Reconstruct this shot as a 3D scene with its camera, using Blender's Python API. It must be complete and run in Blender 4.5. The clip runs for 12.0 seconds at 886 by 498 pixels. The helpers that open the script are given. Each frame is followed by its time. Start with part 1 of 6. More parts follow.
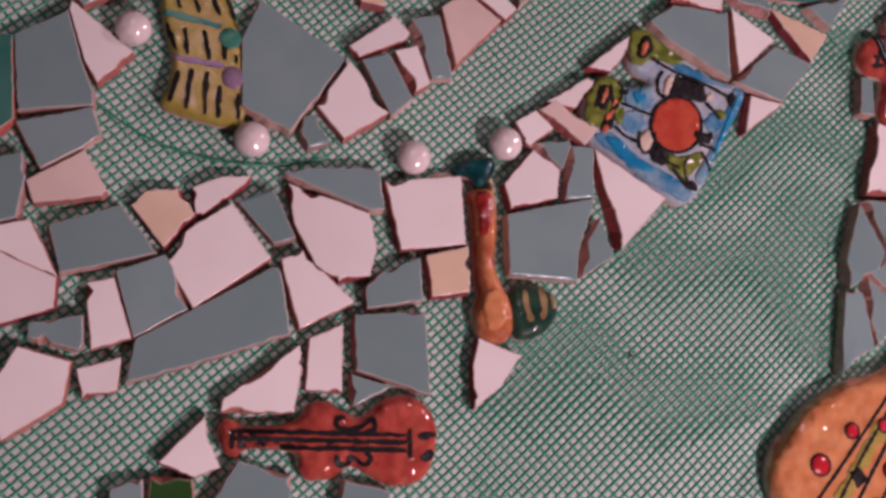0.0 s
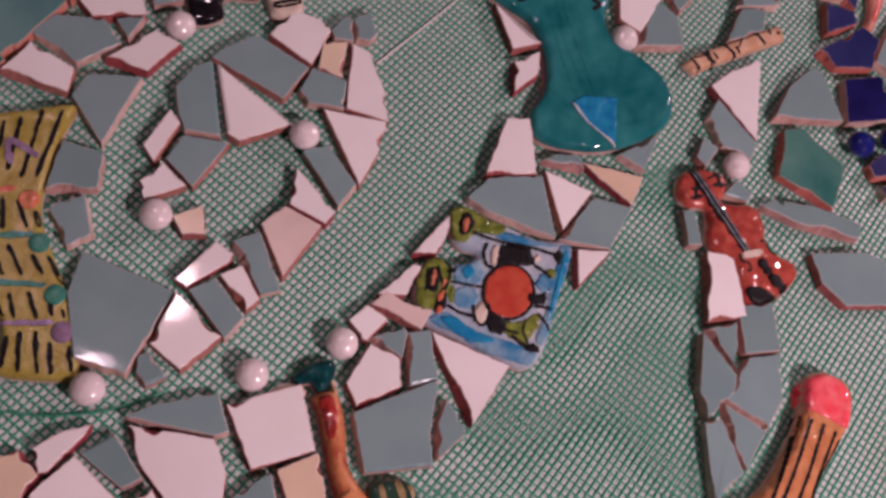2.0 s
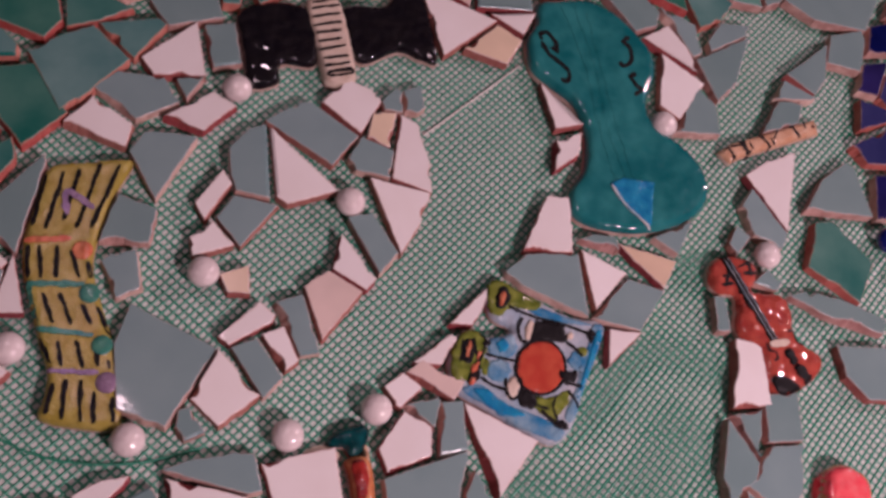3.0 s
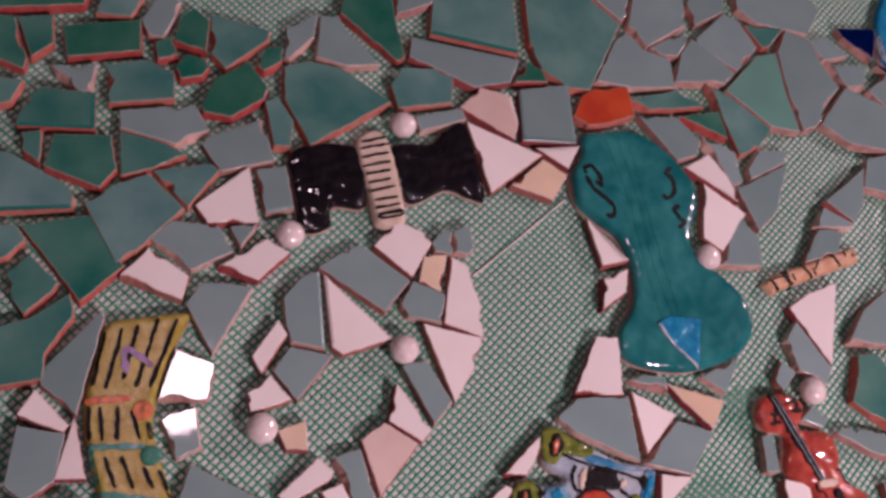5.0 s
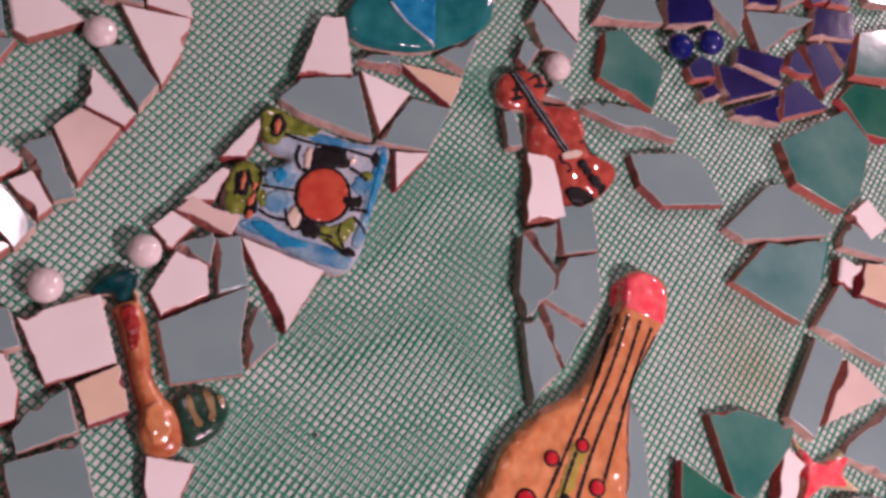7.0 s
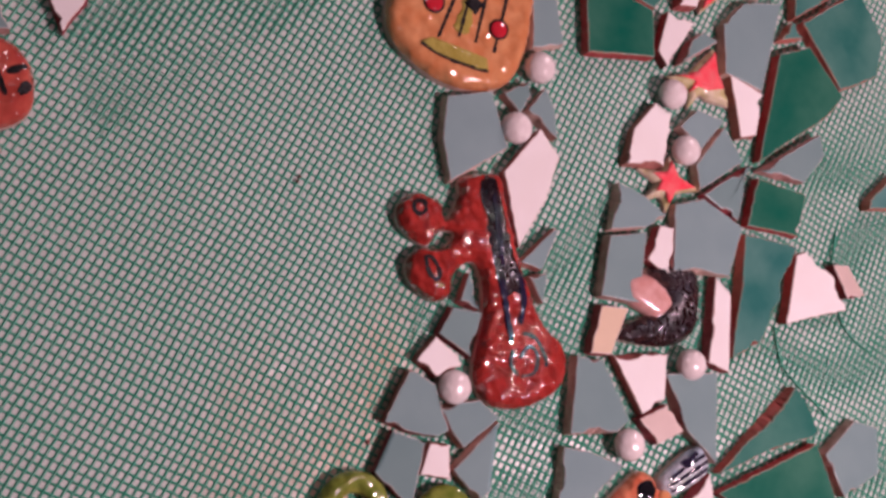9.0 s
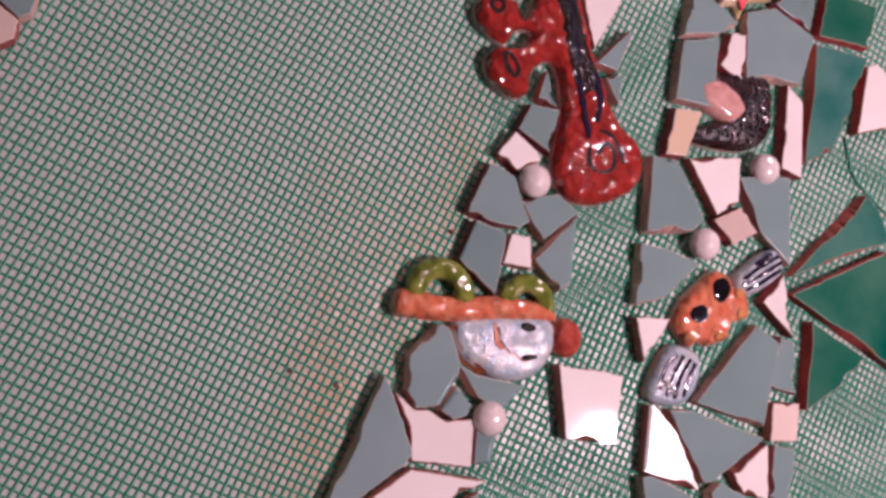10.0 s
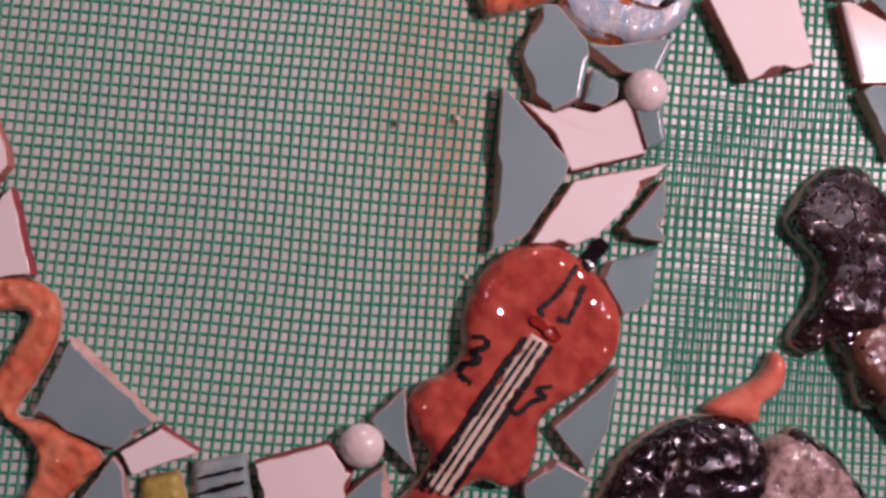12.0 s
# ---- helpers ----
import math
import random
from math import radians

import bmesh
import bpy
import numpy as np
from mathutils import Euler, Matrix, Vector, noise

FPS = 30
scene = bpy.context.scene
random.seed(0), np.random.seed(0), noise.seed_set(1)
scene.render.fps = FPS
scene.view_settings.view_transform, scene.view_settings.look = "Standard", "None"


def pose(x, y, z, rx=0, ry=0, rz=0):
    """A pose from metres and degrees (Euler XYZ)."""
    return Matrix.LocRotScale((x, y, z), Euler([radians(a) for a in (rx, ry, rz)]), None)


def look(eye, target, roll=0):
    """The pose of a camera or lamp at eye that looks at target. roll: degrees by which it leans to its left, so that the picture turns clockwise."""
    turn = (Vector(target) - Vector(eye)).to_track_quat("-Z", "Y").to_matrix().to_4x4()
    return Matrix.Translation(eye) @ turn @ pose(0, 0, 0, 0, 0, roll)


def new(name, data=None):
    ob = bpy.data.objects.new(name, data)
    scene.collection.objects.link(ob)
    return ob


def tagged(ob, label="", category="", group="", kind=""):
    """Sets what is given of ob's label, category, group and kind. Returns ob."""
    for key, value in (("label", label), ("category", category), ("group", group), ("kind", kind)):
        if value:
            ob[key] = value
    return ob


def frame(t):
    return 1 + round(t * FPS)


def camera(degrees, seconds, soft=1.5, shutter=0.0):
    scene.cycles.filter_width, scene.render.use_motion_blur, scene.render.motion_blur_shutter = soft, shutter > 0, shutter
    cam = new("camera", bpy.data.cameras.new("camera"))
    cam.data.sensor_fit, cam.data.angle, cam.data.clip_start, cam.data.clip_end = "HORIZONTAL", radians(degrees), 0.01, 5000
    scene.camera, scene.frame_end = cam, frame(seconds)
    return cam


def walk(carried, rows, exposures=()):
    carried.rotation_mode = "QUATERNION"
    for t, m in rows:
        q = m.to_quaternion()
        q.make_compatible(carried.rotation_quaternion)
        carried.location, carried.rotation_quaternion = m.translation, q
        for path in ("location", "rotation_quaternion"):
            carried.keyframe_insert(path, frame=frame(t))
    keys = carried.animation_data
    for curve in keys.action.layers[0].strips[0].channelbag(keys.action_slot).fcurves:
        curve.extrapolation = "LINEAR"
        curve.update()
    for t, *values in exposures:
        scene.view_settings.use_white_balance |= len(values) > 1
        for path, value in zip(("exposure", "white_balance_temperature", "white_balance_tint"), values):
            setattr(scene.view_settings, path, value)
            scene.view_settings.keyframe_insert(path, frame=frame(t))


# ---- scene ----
cam = camera(46.00, 12.0, soft=3.2)
PATH = [
    (0.0, pose(0.0000, -0.0000, 0.5352, 12.27, -14.30, -1.55)),
    (0.5, pose(0.0340, 0.0061, 0.5463, 15.81, -13.13, -6.39)),
    (1.0, pose(0.0715, 0.0100, 0.5609, 18.10, -10.90, -10.43)),
    (1.5, pose(0.0710, 0.0167, 0.5618, 19.67, -11.94, -10.69)),
    (2.0, pose(0.0789, 0.0207, 0.5783, 21.87, -11.99, -11.91)),
    (2.5, pose(0.0732, 0.0273, 0.5877, 22.92, -12.70, -10.80)),
    (3.0, pose(0.0557, 0.0339, 0.5934, 23.64, -13.16, -8.49)),
    (3.2, pose(0.0479, 0.0366, 0.5948, 23.79, -13.27, -7.65)),
    (4.8, pose(0.0154, 0.1095, 0.6181, 24.27, -13.59, -8.11)),
    (5.0, pose(0.0201, 0.1145, 0.6214, 24.59, -13.57, -8.87)),
    (5.5, pose(0.0521, 0.0989, 0.6169, 25.97, -12.28, -13.59)),
    (6.0, pose(0.0868, 0.0734, 0.6025, 24.32, -13.84, -16.38)),
    (6.5, pose(0.1121, 0.0380, 0.5821, 21.96, -16.05, -15.75)),
    (7.0, pose(0.1129, -0.0003, 0.5637, 19.37, -18.18, -15.64)),
    (7.2, pose(0.1084, -0.0156, 0.5582, 18.07, -18.54, -16.00)),
    (8.8, pose(0.0892, -0.1198, 0.5435, 9.15, -20.83, -20.34)),
    (9.0, pose(0.0866, -0.1388, 0.5430, 8.10, -20.80, -21.42)),
    (9.5, pose(0.0586, -0.1778, 0.5388, 8.00, -21.35, -18.67)),
    (10.0, pose(0.0290, -0.2121, 0.5349, 5.87, -19.02, -22.08)),
    (10.5, pose(0.0350, -0.2156, 0.5195, 2.95, -14.24, -28.79)),
    (11.0, pose(0.0967, -0.2330, 0.4917, 5.66, -6.86, -29.72)),
    (11.5, pose(0.1050, -0.2615, 0.4643, 4.67, -4.16, -39.43)),
    (12.0, pose(0.0573, -0.2964, 0.4492, 2.21, -5.04, -43.44)),
]
walk(cam, PATH, [(0.0, 0.12), (2.5, 0.15), (4.8, 0.31), (5.5, 0.37), (6.5, 0.37), (7.2, 0.24), (8.8, -0.06), (10.0, -0.04), (10.5, -0.16), (11.0, -0.30), (12.0, -0.06)])

# light: two bulbs set by their glints, one added fill from the east, dim room
world = bpy.data.worlds.new("room_air")
world.use_nodes = True
scene.world = world
world.node_tree.nodes["Background"].inputs[0].default_value = (1.0, 0.85, 0.85, 1)
world.node_tree.nodes["Background"].inputs[1].default_value = 0.05


def bulb_or_fill(x, y, z, size, watts, colour):
    ob = new("bulb_or_fill_light", bpy.data.lights.new("bulb_or_fill_light", "AREA"))
    ob.data.shape, ob.data.size, ob.data.energy, ob.data.color = "DISK", size, watts, colour
    ob.matrix_world = look((x, y, z), (0.30, 0.0, 0.0))
    return ob


WARM = (1.0, 0.69, 0.79)
bulb_or_fill(0.66, -0.60, 0.86, 0.06, 11.8, WARM)
bulb_or_fill(0.07, 0.755, 1.50, 0.16, 2.1, WARM)
# no bulb here: added fill that brightens the eastern side
bulb_or_fill(2.35, 0.95, 1.30, 0.09, 21.0, WARM)


# ---- materials ----
def material(name, colour, rough=0.4, second=None, scale=60.0, bump=0.0, bump_scale=400.0, coat=0.0, vary=0.0, metal=0.0, spread=(0.35, 0.65), depth=0.001):
    m = bpy.data.materials.new(name)
    m.use_nodes = True
    nt = m.node_tree
    n, link = nt.nodes, nt.links.new
    b = n["Principled BSDF"]
    b.inputs["Roughness"].default_value = rough
    b.inputs["Metallic"].default_value = metal
    b.inputs["Coat Weight"].default_value = coat
    b.inputs["Coat Roughness"].default_value = 0.06
    geo = n.new("ShaderNodeTexCoord")
    tex = n.new("ShaderNodeTexNoise")
    tex.inputs["Scale"].default_value = scale
    tex.inputs["Detail"].default_value = 6
    link(geo.outputs["Object"], tex.inputs["Vector"])
    ramp = n.new("ShaderNodeMapRange")
    ramp.inputs[1].default_value, ramp.inputs[2].default_value = spread
    link(tex.outputs["Fac"], ramp.inputs[0])
    mix = n.new("ShaderNodeMix")
    mix.data_type = "RGBA"
    mix.inputs[6].default_value = (*colour, 1)
    mix.inputs[7].default_value = (*(second or [c * 0.88 for c in colour]), 1)
    link(ramp.outputs[0], mix.inputs[0])
    out = mix.outputs[2]
    if vary:
        info = n.new("ShaderNodeObjectInfo")
        hsv = n.new("ShaderNodeHueSaturation")
        for slot, lo, hi in (("Value", 1 - vary, 1 + vary), ("Saturation", 1 + vary * 0.4, 1 - vary * 0.9), ("Hue", 0.5 - vary * 0.08, 0.5 + vary * 0.08)):
            r = n.new("ShaderNodeMapRange")
            r.inputs[3].default_value, r.inputs[4].default_value = lo, hi
            link(info.outputs["Random"], r.inputs[0])
            link(r.outputs[0], hsv.inputs[slot])
        link(out, hsv.inputs["Color"])
        out = hsv.outputs[0]
    link(out, b.inputs["Base Color"])
    if bump:
        fine = n.new("ShaderNodeTexNoise")
        fine.inputs["Scale"].default_value = bump_scale
        fine.inputs["Detail"].default_value = 3 if depth == 0.001 else 0.3
        link(geo.outputs["Object"], fine.inputs["Vector"])
        bn = n.new("ShaderNodeBump")
        bn.inputs["Strength"].default_value = bump
        bn.inputs["Distance"].default_value = depth
        link(fine.outputs["Fac"], bn.inputs["Height"])
        link(bn.outputs[0], b.inputs["Normal"])
        link(bn.outputs[0], b.inputs["Coat Normal"])
    return m


GLAZE = {
    "white": material("white_glaze", (0.80, 0.76, 0.74), 0.05, (0.76, 0.71, 0.68), 25, 0.06, 70, 0, 0.04),
    "grey": material("blue_grey_glaze", (0.20, 0.297, 0.292), 0.05, (0.178, 0.272, 0.27), 30, 0.06, 70, 0, 0.1),
    "salmon": material("salmon_glaze", (0.66, 0.52, 0.46), 0.22, None, 30, 0.1, 90, 0, 0.06),
    "peach": material("peach_glaze", (0.72, 0.56, 0.40), 0.18, None, 30, 0.1, 90, 0, 0.06),
    "green": material("sea_green_glaze", (0.012, 0.13, 0.108), 0.07, (0.085, 0.23, 0.185), 24, 0.1, 60, 0, 0.34, 0.0, (0.3, 0.7)),
    "pale_green": material("pale_green_glaze", (0.14, 0.32, 0.27), 0.1, None, 20, 0.1, 60, 0, 0.1),
    "blue": material("cobalt_glaze", (0.002, 0.003, 0.055), 0.06, (0.004, 0.005, 0.095), 30, 0.1, 60, 0, 0.2),
    "violet": material("violet_blue_glaze", (0.016, 0.020, 0.10), 0.1, (0.03, 0.035, 0.13), 30, 0.1, 60, 0, 0.15),
    "red": material("red_glaze", (0.40, 0.045, 0.022), 0.15, (0.5, 0.08, 0.03), 40, 0.2, 100, 0),
    "dark": material("bottle_green_glaze", (0.03, 0.08, 0.02), 0.1, None, 40, 0.1, 60, 0),
}
BISQUE = {
    "red": material("red_earthenware", (0.30, 0.065, 0.06), 0.85, (0.38, 0.10, 0.085), 150, 0.5, 900, 0, 0.2),
    "terracotta": material("terracotta_body", (0.42, 0.085, 0.065), 0.85, (0.5, 0.14, 0.11), 150, 0.5, 900, 0, 0.15),
    "pink": material("pale_pink_bisque", (0.60, 0.40, 0.34), 0.85, (0.42, 0.24, 0.2), 120, 0.5, 900, 0, 0.2),
}
# glaze runs thin along broken rims and lets the clay show
RIM = {
    "white": material("thin_white_glaze", (0.74, 0.64, 0.60), 0.2, (0.60, 0.40, 0.35), 140, 0.2, 500),
    "grey": material("thin_grey_glaze", (0.30, 0.39, 0.39), 0.2, (0.48, 0.40, 0.36), 110, 0.2, 500),
    "green": material("thin_green_glaze", (0.16, 0.32, 0.27), 0.2, (0.40, 0.24, 0.17), 110, 0.2, 500),
    "blue": material("thin_blue_glaze", (0.05, 0.05, 0.14), 0.2, (0.40, 0.28, 0.27), 130, 0.2, 500),
}
RIM_OF = {"salmon": "white", "peach": "white", "pale_green": "grey", "violet": "blue", "red": "green", "dark": "green"}
ROLL = {c: material("rolled_" + c + "_edge", t, 0.2, None, 60, 0.35, 160) for c, t in
        (("white", (0.78, 0.72, 0.70)), ("grey", (0.185, 0.295, 0.295)), ("green", (0.012, 0.15, 0.125)))}
CLAYBODY = material("bare_clay", (0.58, 0.44, 0.38), 0.6, (0.44, 0.30, 0.25), 140, 0.4, 700)
BODY = {"white": "red", "grey": "pink", "salmon": "red", "peach": "red", "green": "terracotta", "pale_green": "pink",
        "blue": "pink", "violet": "terracotta", "red": "terracotta", "dark": "terracotta"}
STRAND = material("green_fibre", (0.007, 0.21, 0.12), 0.42, (0.015, 0.29, 0.175), 500, 0.3, 2500)
STRAND.node_tree.nodes["Principled BSDF"].inputs["Specular IOR Level"].default_value = 1.0
PALETHREAD = material("pale_thread", (0.72, 0.72, 0.66), 0.6, None, 300)
PEARL = material("pearl_glass", (0.76, 0.69, 0.66), 0.12, (0.68, 0.60, 0.58), 160, 0.25, 300, 0.8, depth=0.0012)
COBALT = material("cobalt_glass", (0.01, 0.016, 0.16), 0.06, None, 90, 0, 0, 0.8)


def clay(name, colour, second=None, rough=0.1, scale=120, bump=0.8, coat=0.2, grain=300, depth=0.001):
    return material(name, colour, rough, second, scale, bump, grain, coat if depth == 0.001 else 0.7, depth=depth)


RED = clay("brick_red_glaze", (0.32, 0.046, 0.036), (0.45, 0.09, 0.062), rough=0.06, bump=0.9, grain=140, depth=0.0028)
SPOT = clay("cherry_red_glaze", (0.50, 0.02, 0.035), None, bump=0.2)
RUST = clay("rust_red_glaze", (0.34, 0.03, 0.024), (0.22, 0.022, 0.018), rough=0.05, bump=1.0, grain=190, depth=0.0034)
ORANGE = clay("orange_glaze", (0.52, 0.19, 0.075), (0.60, 0.27, 0.12), rough=0.06, bump=0.9, grain=150, depth=0.0026)
AMBER = clay("amber_brown_glaze", (0.33, 0.075, 0.032), (0.58, 0.24, 0.10), scale=70)
BRIGHT = clay("bright_orange_glaze", (0.56, 0.13, 0.065), (0.64, 0.24, 0.13), rough=0.06, bump=0.9, grain=175, depth=0.0034)
TEAL = clay("teal_glaze", (0.006, 0.12, 0.13), (0.03, 0.21, 0.21), scale=45, bump=0.5, grain=140, depth=0.0012)
DEEP = clay("deep_teal_glaze", (0.003, 0.03, 0.034), (0.004, 0.07, 0.075))
BOTTLE = clay("bottle_glaze", (0.008, 0.035, 0.025), (0.03, 0.07, 0.045))
OCHRE = clay("ochre_glaze", (0.20, 0.13, 0.06), (0.32, 0.24, 0.12), bump=0.4)
LAKE = clay("lake_blue_glaze", (0.01, 0.17, 0.36), (0.02, 0.25, 0.42))
SKY = clay("washed_blue_glaze", (0.03, 0.19, 0.36), (0.22, 0.36, 0.44), scale=80)
PALE = clay("pale_blue_glaze", (0.28, 0.40, 0.48), (0.50, 0.52, 0.52), scale=150)
CELADON = clay("celadon_glaze", (0.20, 0.30, 0.29), (0.30, 0.36, 0.34), bump=0.2)
SALMON = clay("salmon_glaze", (0.60, 0.13, 0.085), (0.66, 0.22, 0.15), bump=0.3)
MUSTARD = clay("mustard_glaze", (0.31, 0.25, 0.05), (0.40, 0.33, 0.09))
OLIVE = clay("olive_glaze", (0.10, 0.14, 0.02), (0.22, 0.25, 0.05), bump=0.9, grain=160, depth=0.0034)
PLUM = clay("plum_glaze", (0.27, 0.18, 0.27), (0.20, 0.13, 0.20))
VERDE = clay("verdigris_glaze", (0.03, 0.17, 0.13), (0.08, 0.26, 0.18))
PINK = clay("hot_pink_glaze", (0.85, 0.06, 0.09), (0.85, 0.16, 0.17), bump=0.8, grain=150, depth=0.002)
BLACK = clay("black_glaze", (0.006, 0.005, 0.008), (0.012, 0.01, 0.012), rough=0.05, bump=1.0, grain=170, depth=0.0013)
INK = material("black_underglaze", (0.005, 0.004, 0.005), 0.5, None, 100, 0.6, 350, 0)
INK.node_tree.nodes["Principled BSDF"].inputs["Specular IOR Level"].default_value = 0.22
BRUNETTE = clay("dark_brown_glaze", (0.009, 0.005, 0.007), (0.03, 0.014, 0.015), rough=0.07, bump=1.0, grain=330, depth=0.0022)
MOTTLED = clay("mottled_flesh_glaze", (0.11, 0.07, 0.07), (0.46, 0.34, 0.31), scale=190, bump=0.8)
PEACH = clay("peach_clay_glaze", (0.64, 0.42, 0.28), (0.56, 0.31, 0.18))
FLESH = clay("flesh_glaze", (0.62, 0.36, 0.33), (0.52, 0.25, 0.22), bump=0.2)
MASK = clay("orange_pink_glaze", (0.60, 0.27, 0.20), (0.54, 0.22, 0.16), rough=0.2, bump=0.2)
BEARD = clay("red_beard_glaze", (0.62, 0.07, 0.06), (0.66, 0.13, 0.10), bump=0.3)
CREAM = clay("cream_glaze", (0.68, 0.58, 0.48), (0.60, 0.48, 0.38), bump=0.2)
GOLD = clay("gold_green_glaze", (0.46, 0.40, 0.18), (0.66, 0.56, 0.42), bump=0.3)
DRUMRED = clay("drum_red_glaze", (0.44, 0.055, 0.035), (0.50, 0.09, 0.05), bump=0.3)
JET = clay("jet_black_glaze", (0.005, 0.004, 0.006), (0.02, 0.012, 0.014), rough=0.07, bump=1.0, grain=280, depth=0.0022)
NAVY = clay("navy_glaze", (0.010, 0.006, 0.020), (0.02, 0.014, 0.04), bump=0.9, grain=220, depth=0.0015)
MILK = clay("milky_blue_glaze", (0.46, 0.49, 0.52), (0.30, 0.40, 0.48), scale=60)
BROWN = clay("brown_glaze", (0.10, 0.045, 0.03), (0.16, 0.08, 0.06))


def paper_material():
    """White backing paper with rust-brown glue smears."""
    m = material("backing_paper", (0.555, 0.585, 0.545), 0.7, (0.50, 0.525, 0.485), 8, 0.15, 700)
    nt = m.node_tree
    n, link = nt.nodes, nt.links.new
    base = n["Principled BSDF"].inputs["Base Color"]
    src = base.links[0].from_socket
    co = n.new("ShaderNodeTexCoord")
    fac = None
    for x, y, w, h, turn in STAINS:
        mp = n.new("ShaderNodeMapping")
        mp.vector_type = "TEXTURE"
        mp.inputs["Location"].default_value = (x, y, 0)
        mp.inputs["Rotation"].default_value = (0, 0, radians(turn))
        mp.inputs["Scale"].default_value = (w, h, 1)
        link(co.outputs["Object"], mp.inputs["Vector"])
        g = n.new("ShaderNodeTexGradient")
        g.gradient_type = "SPHERICAL"
        link(mp.outputs[0], g.inputs[0])
        if fac is None:
            fac = g.outputs["Fac"]
        else:
            mx = n.new("ShaderNodeMath")
            mx.operation = "MAXIMUM"
            link(fac, mx.inputs[0]), link(g.outputs["Fac"], mx.inputs[1])
            fac = mx.outputs[0]
    nz = n.new("ShaderNodeTexNoise")
    nz.inputs["Scale"].default_value = 45
    nz.inputs["Detail"].default_value = 5
    link(co.outputs["Object"], nz.inputs["Vector"])
    mul = n.new("ShaderNodeMath")
    mul.operation, mul.use_clamp = "MULTIPLY", True
    boost = n.new("ShaderNodeMath")
    boost.operation = "MULTIPLY"
    boost.inputs[1].default_value = 1.9
    link(nz.outputs["Fac"], boost.inputs[0])
    link(fac, mul.inputs[0]), link(boost.outputs[0], mul.inputs[1])
    mix = n.new("ShaderNodeMix")
    mix.data_type = "RGBA"
    link(mul.outputs[0], mix.inputs[0]), link(src, mix.inputs[6])
    mix.inputs[7].default_value = (0.50, 0.345, 0.23, 1)
    link(mix.outputs[2], base)
    # a clear plastic film lies on the paper, slightly creased
    b = n["Principled BSDF"]
    b.inputs["Coat Weight"].default_value, b.inputs["Coat Roughness"].default_value = 0.75, 0.34
    crease = n.new("ShaderNodeTexNoise")
    crease.inputs["Scale"].default_value, crease.inputs["Detail"].default_value = 55, 3
    link(co.outputs["Object"], crease.inputs["Vector"])
    fold = n.new("ShaderNodeBump")
    fold.inputs["Strength"].default_value, fold.inputs["Distance"].default_value = 0.7, 0.004
    link(crease.outputs["Fac"], fold.inputs["Height"])
    link(fold.outputs[0], b.inputs["Coat Normal"])
    return m


# glue smears: centre, half lengths, turn
STAINS = [(*(0.235, -0.218), 0.035, 0.11, -28), (*(0.195, -0.249), 0.05, 0.10, -28), (*(0.131, -0.276), 0.045, 0.16, -28), (*(0.127, -0.281), 0.04, 0.14, -28), (*(0.534, 0.042), 0.05, 0.06, 20)]
PAPER = paper_material()
WALL = material("wall_paint", (0.11, 0.105, 0.10), 0.8, None, 6, 0.2, 300)
CEILING = material("ceiling_paint", (0.11, 0.105, 0.10), 0.8, None, 6, 0.2, 300)
WOOD = material("table_wood", (0.22, 0.12, 0.06), 0.5, (0.15, 0.08, 0.04), 14, 0.2, 120)


# ---- building helpers (plan in millimetres) ----
def part(name, bm, mat, parent=None, label="", smooth=False):
    me = bpy.data.meshes.new(name)
    bm.to_mesh(me)
    bm.free()
    for m in mat if isinstance(mat, (list, tuple)) else [mat]:
        me.materials.append(m)
    if smooth:
        me.polygons.foreach_set("use_smooth", [True] * len(me.polygons))
    ob = new(name, me)
    if parent:
        ob.parent = parent
    return tagged(ob, label) if label else ob


def thing(name, label, category, group=""):
    return tagged(new(name), label, category, group)


def pairs(flat):
    return [(flat[i], flat[i + 1]) for i in range(0, len(flat), 2)]


def smooth_loop(pts, step=1.6):
    """A rounded closed outline through the points."""
    out, n = [], len(pts)
    p = [Vector(q) for q in pts]
    for i in range(n):
        a, b, c, d = p[i - 1], p[i], p[(i + 1) % n], p[(i + 2) % n]
        k = max(2, int((c - b).length / step))
        for j in range(k):
            s = j / k
            out.append(0.5 * (2 * b + (c - a) * s + (2 * a - 5 * b + 4 * c - d) * s * s + (3 * b - a - 3 * c + d) * s**3))
    return out


def brushed_loop(pts, amount=0.9):
    """A rounded outline with the wobble of a brush."""
    loop = smooth_loop(pts, 0.9)
    mid = sum(loop, Vector((0, 0))) / len(loop)
    return [q + (q - mid).normalized() * amount * noise.noise((q.x * 0.33, q.y * 0.33, 2.7)) * 1.6 for q in loop]


def straight_loop(pts, step=1.8):
    """The outline with its corners kept."""
    out = []
    for i, q in enumerate(pts):
        a, b = Vector(q), Vector(pts[(i + 1) % len(pts)])
        k = max(1, int((b - a).length / step))
        out += [a.lerp(b, j / k) for j in range(k)]
    return out


def edge_distance(P, L):
    """Distance of each point of P from the closed outline L."""
    A = np.array([tuple(q) for q in L])
    B = np.roll(A, -1, 0)
    D = B - A
    ln = (D**2).sum(1) + 1e-12
    t = np.clip(((P[:, None] - A) * D).sum(2) / ln, 0, 1)
    return np.sqrt(((P[:, None] - (A + t[..., None] * D)) ** 2).sum(2)).min(1)


def is_inside(P, L):
    A = np.array([tuple(q) for q in L])
    B = np.roll(A, -1, 0)
    x, y = P[:, 0, None], P[:, 1, None]
    cross = ((A[:, 1] > y) != (B[:, 1] > y)) & (x < (B[:, 0] - A[:, 0]) * (y - A[:, 1]) / (B[:, 1] - A[:, 1] + 1e-12) + A[:, 0])
    return cross.sum(1) % 2 == 1


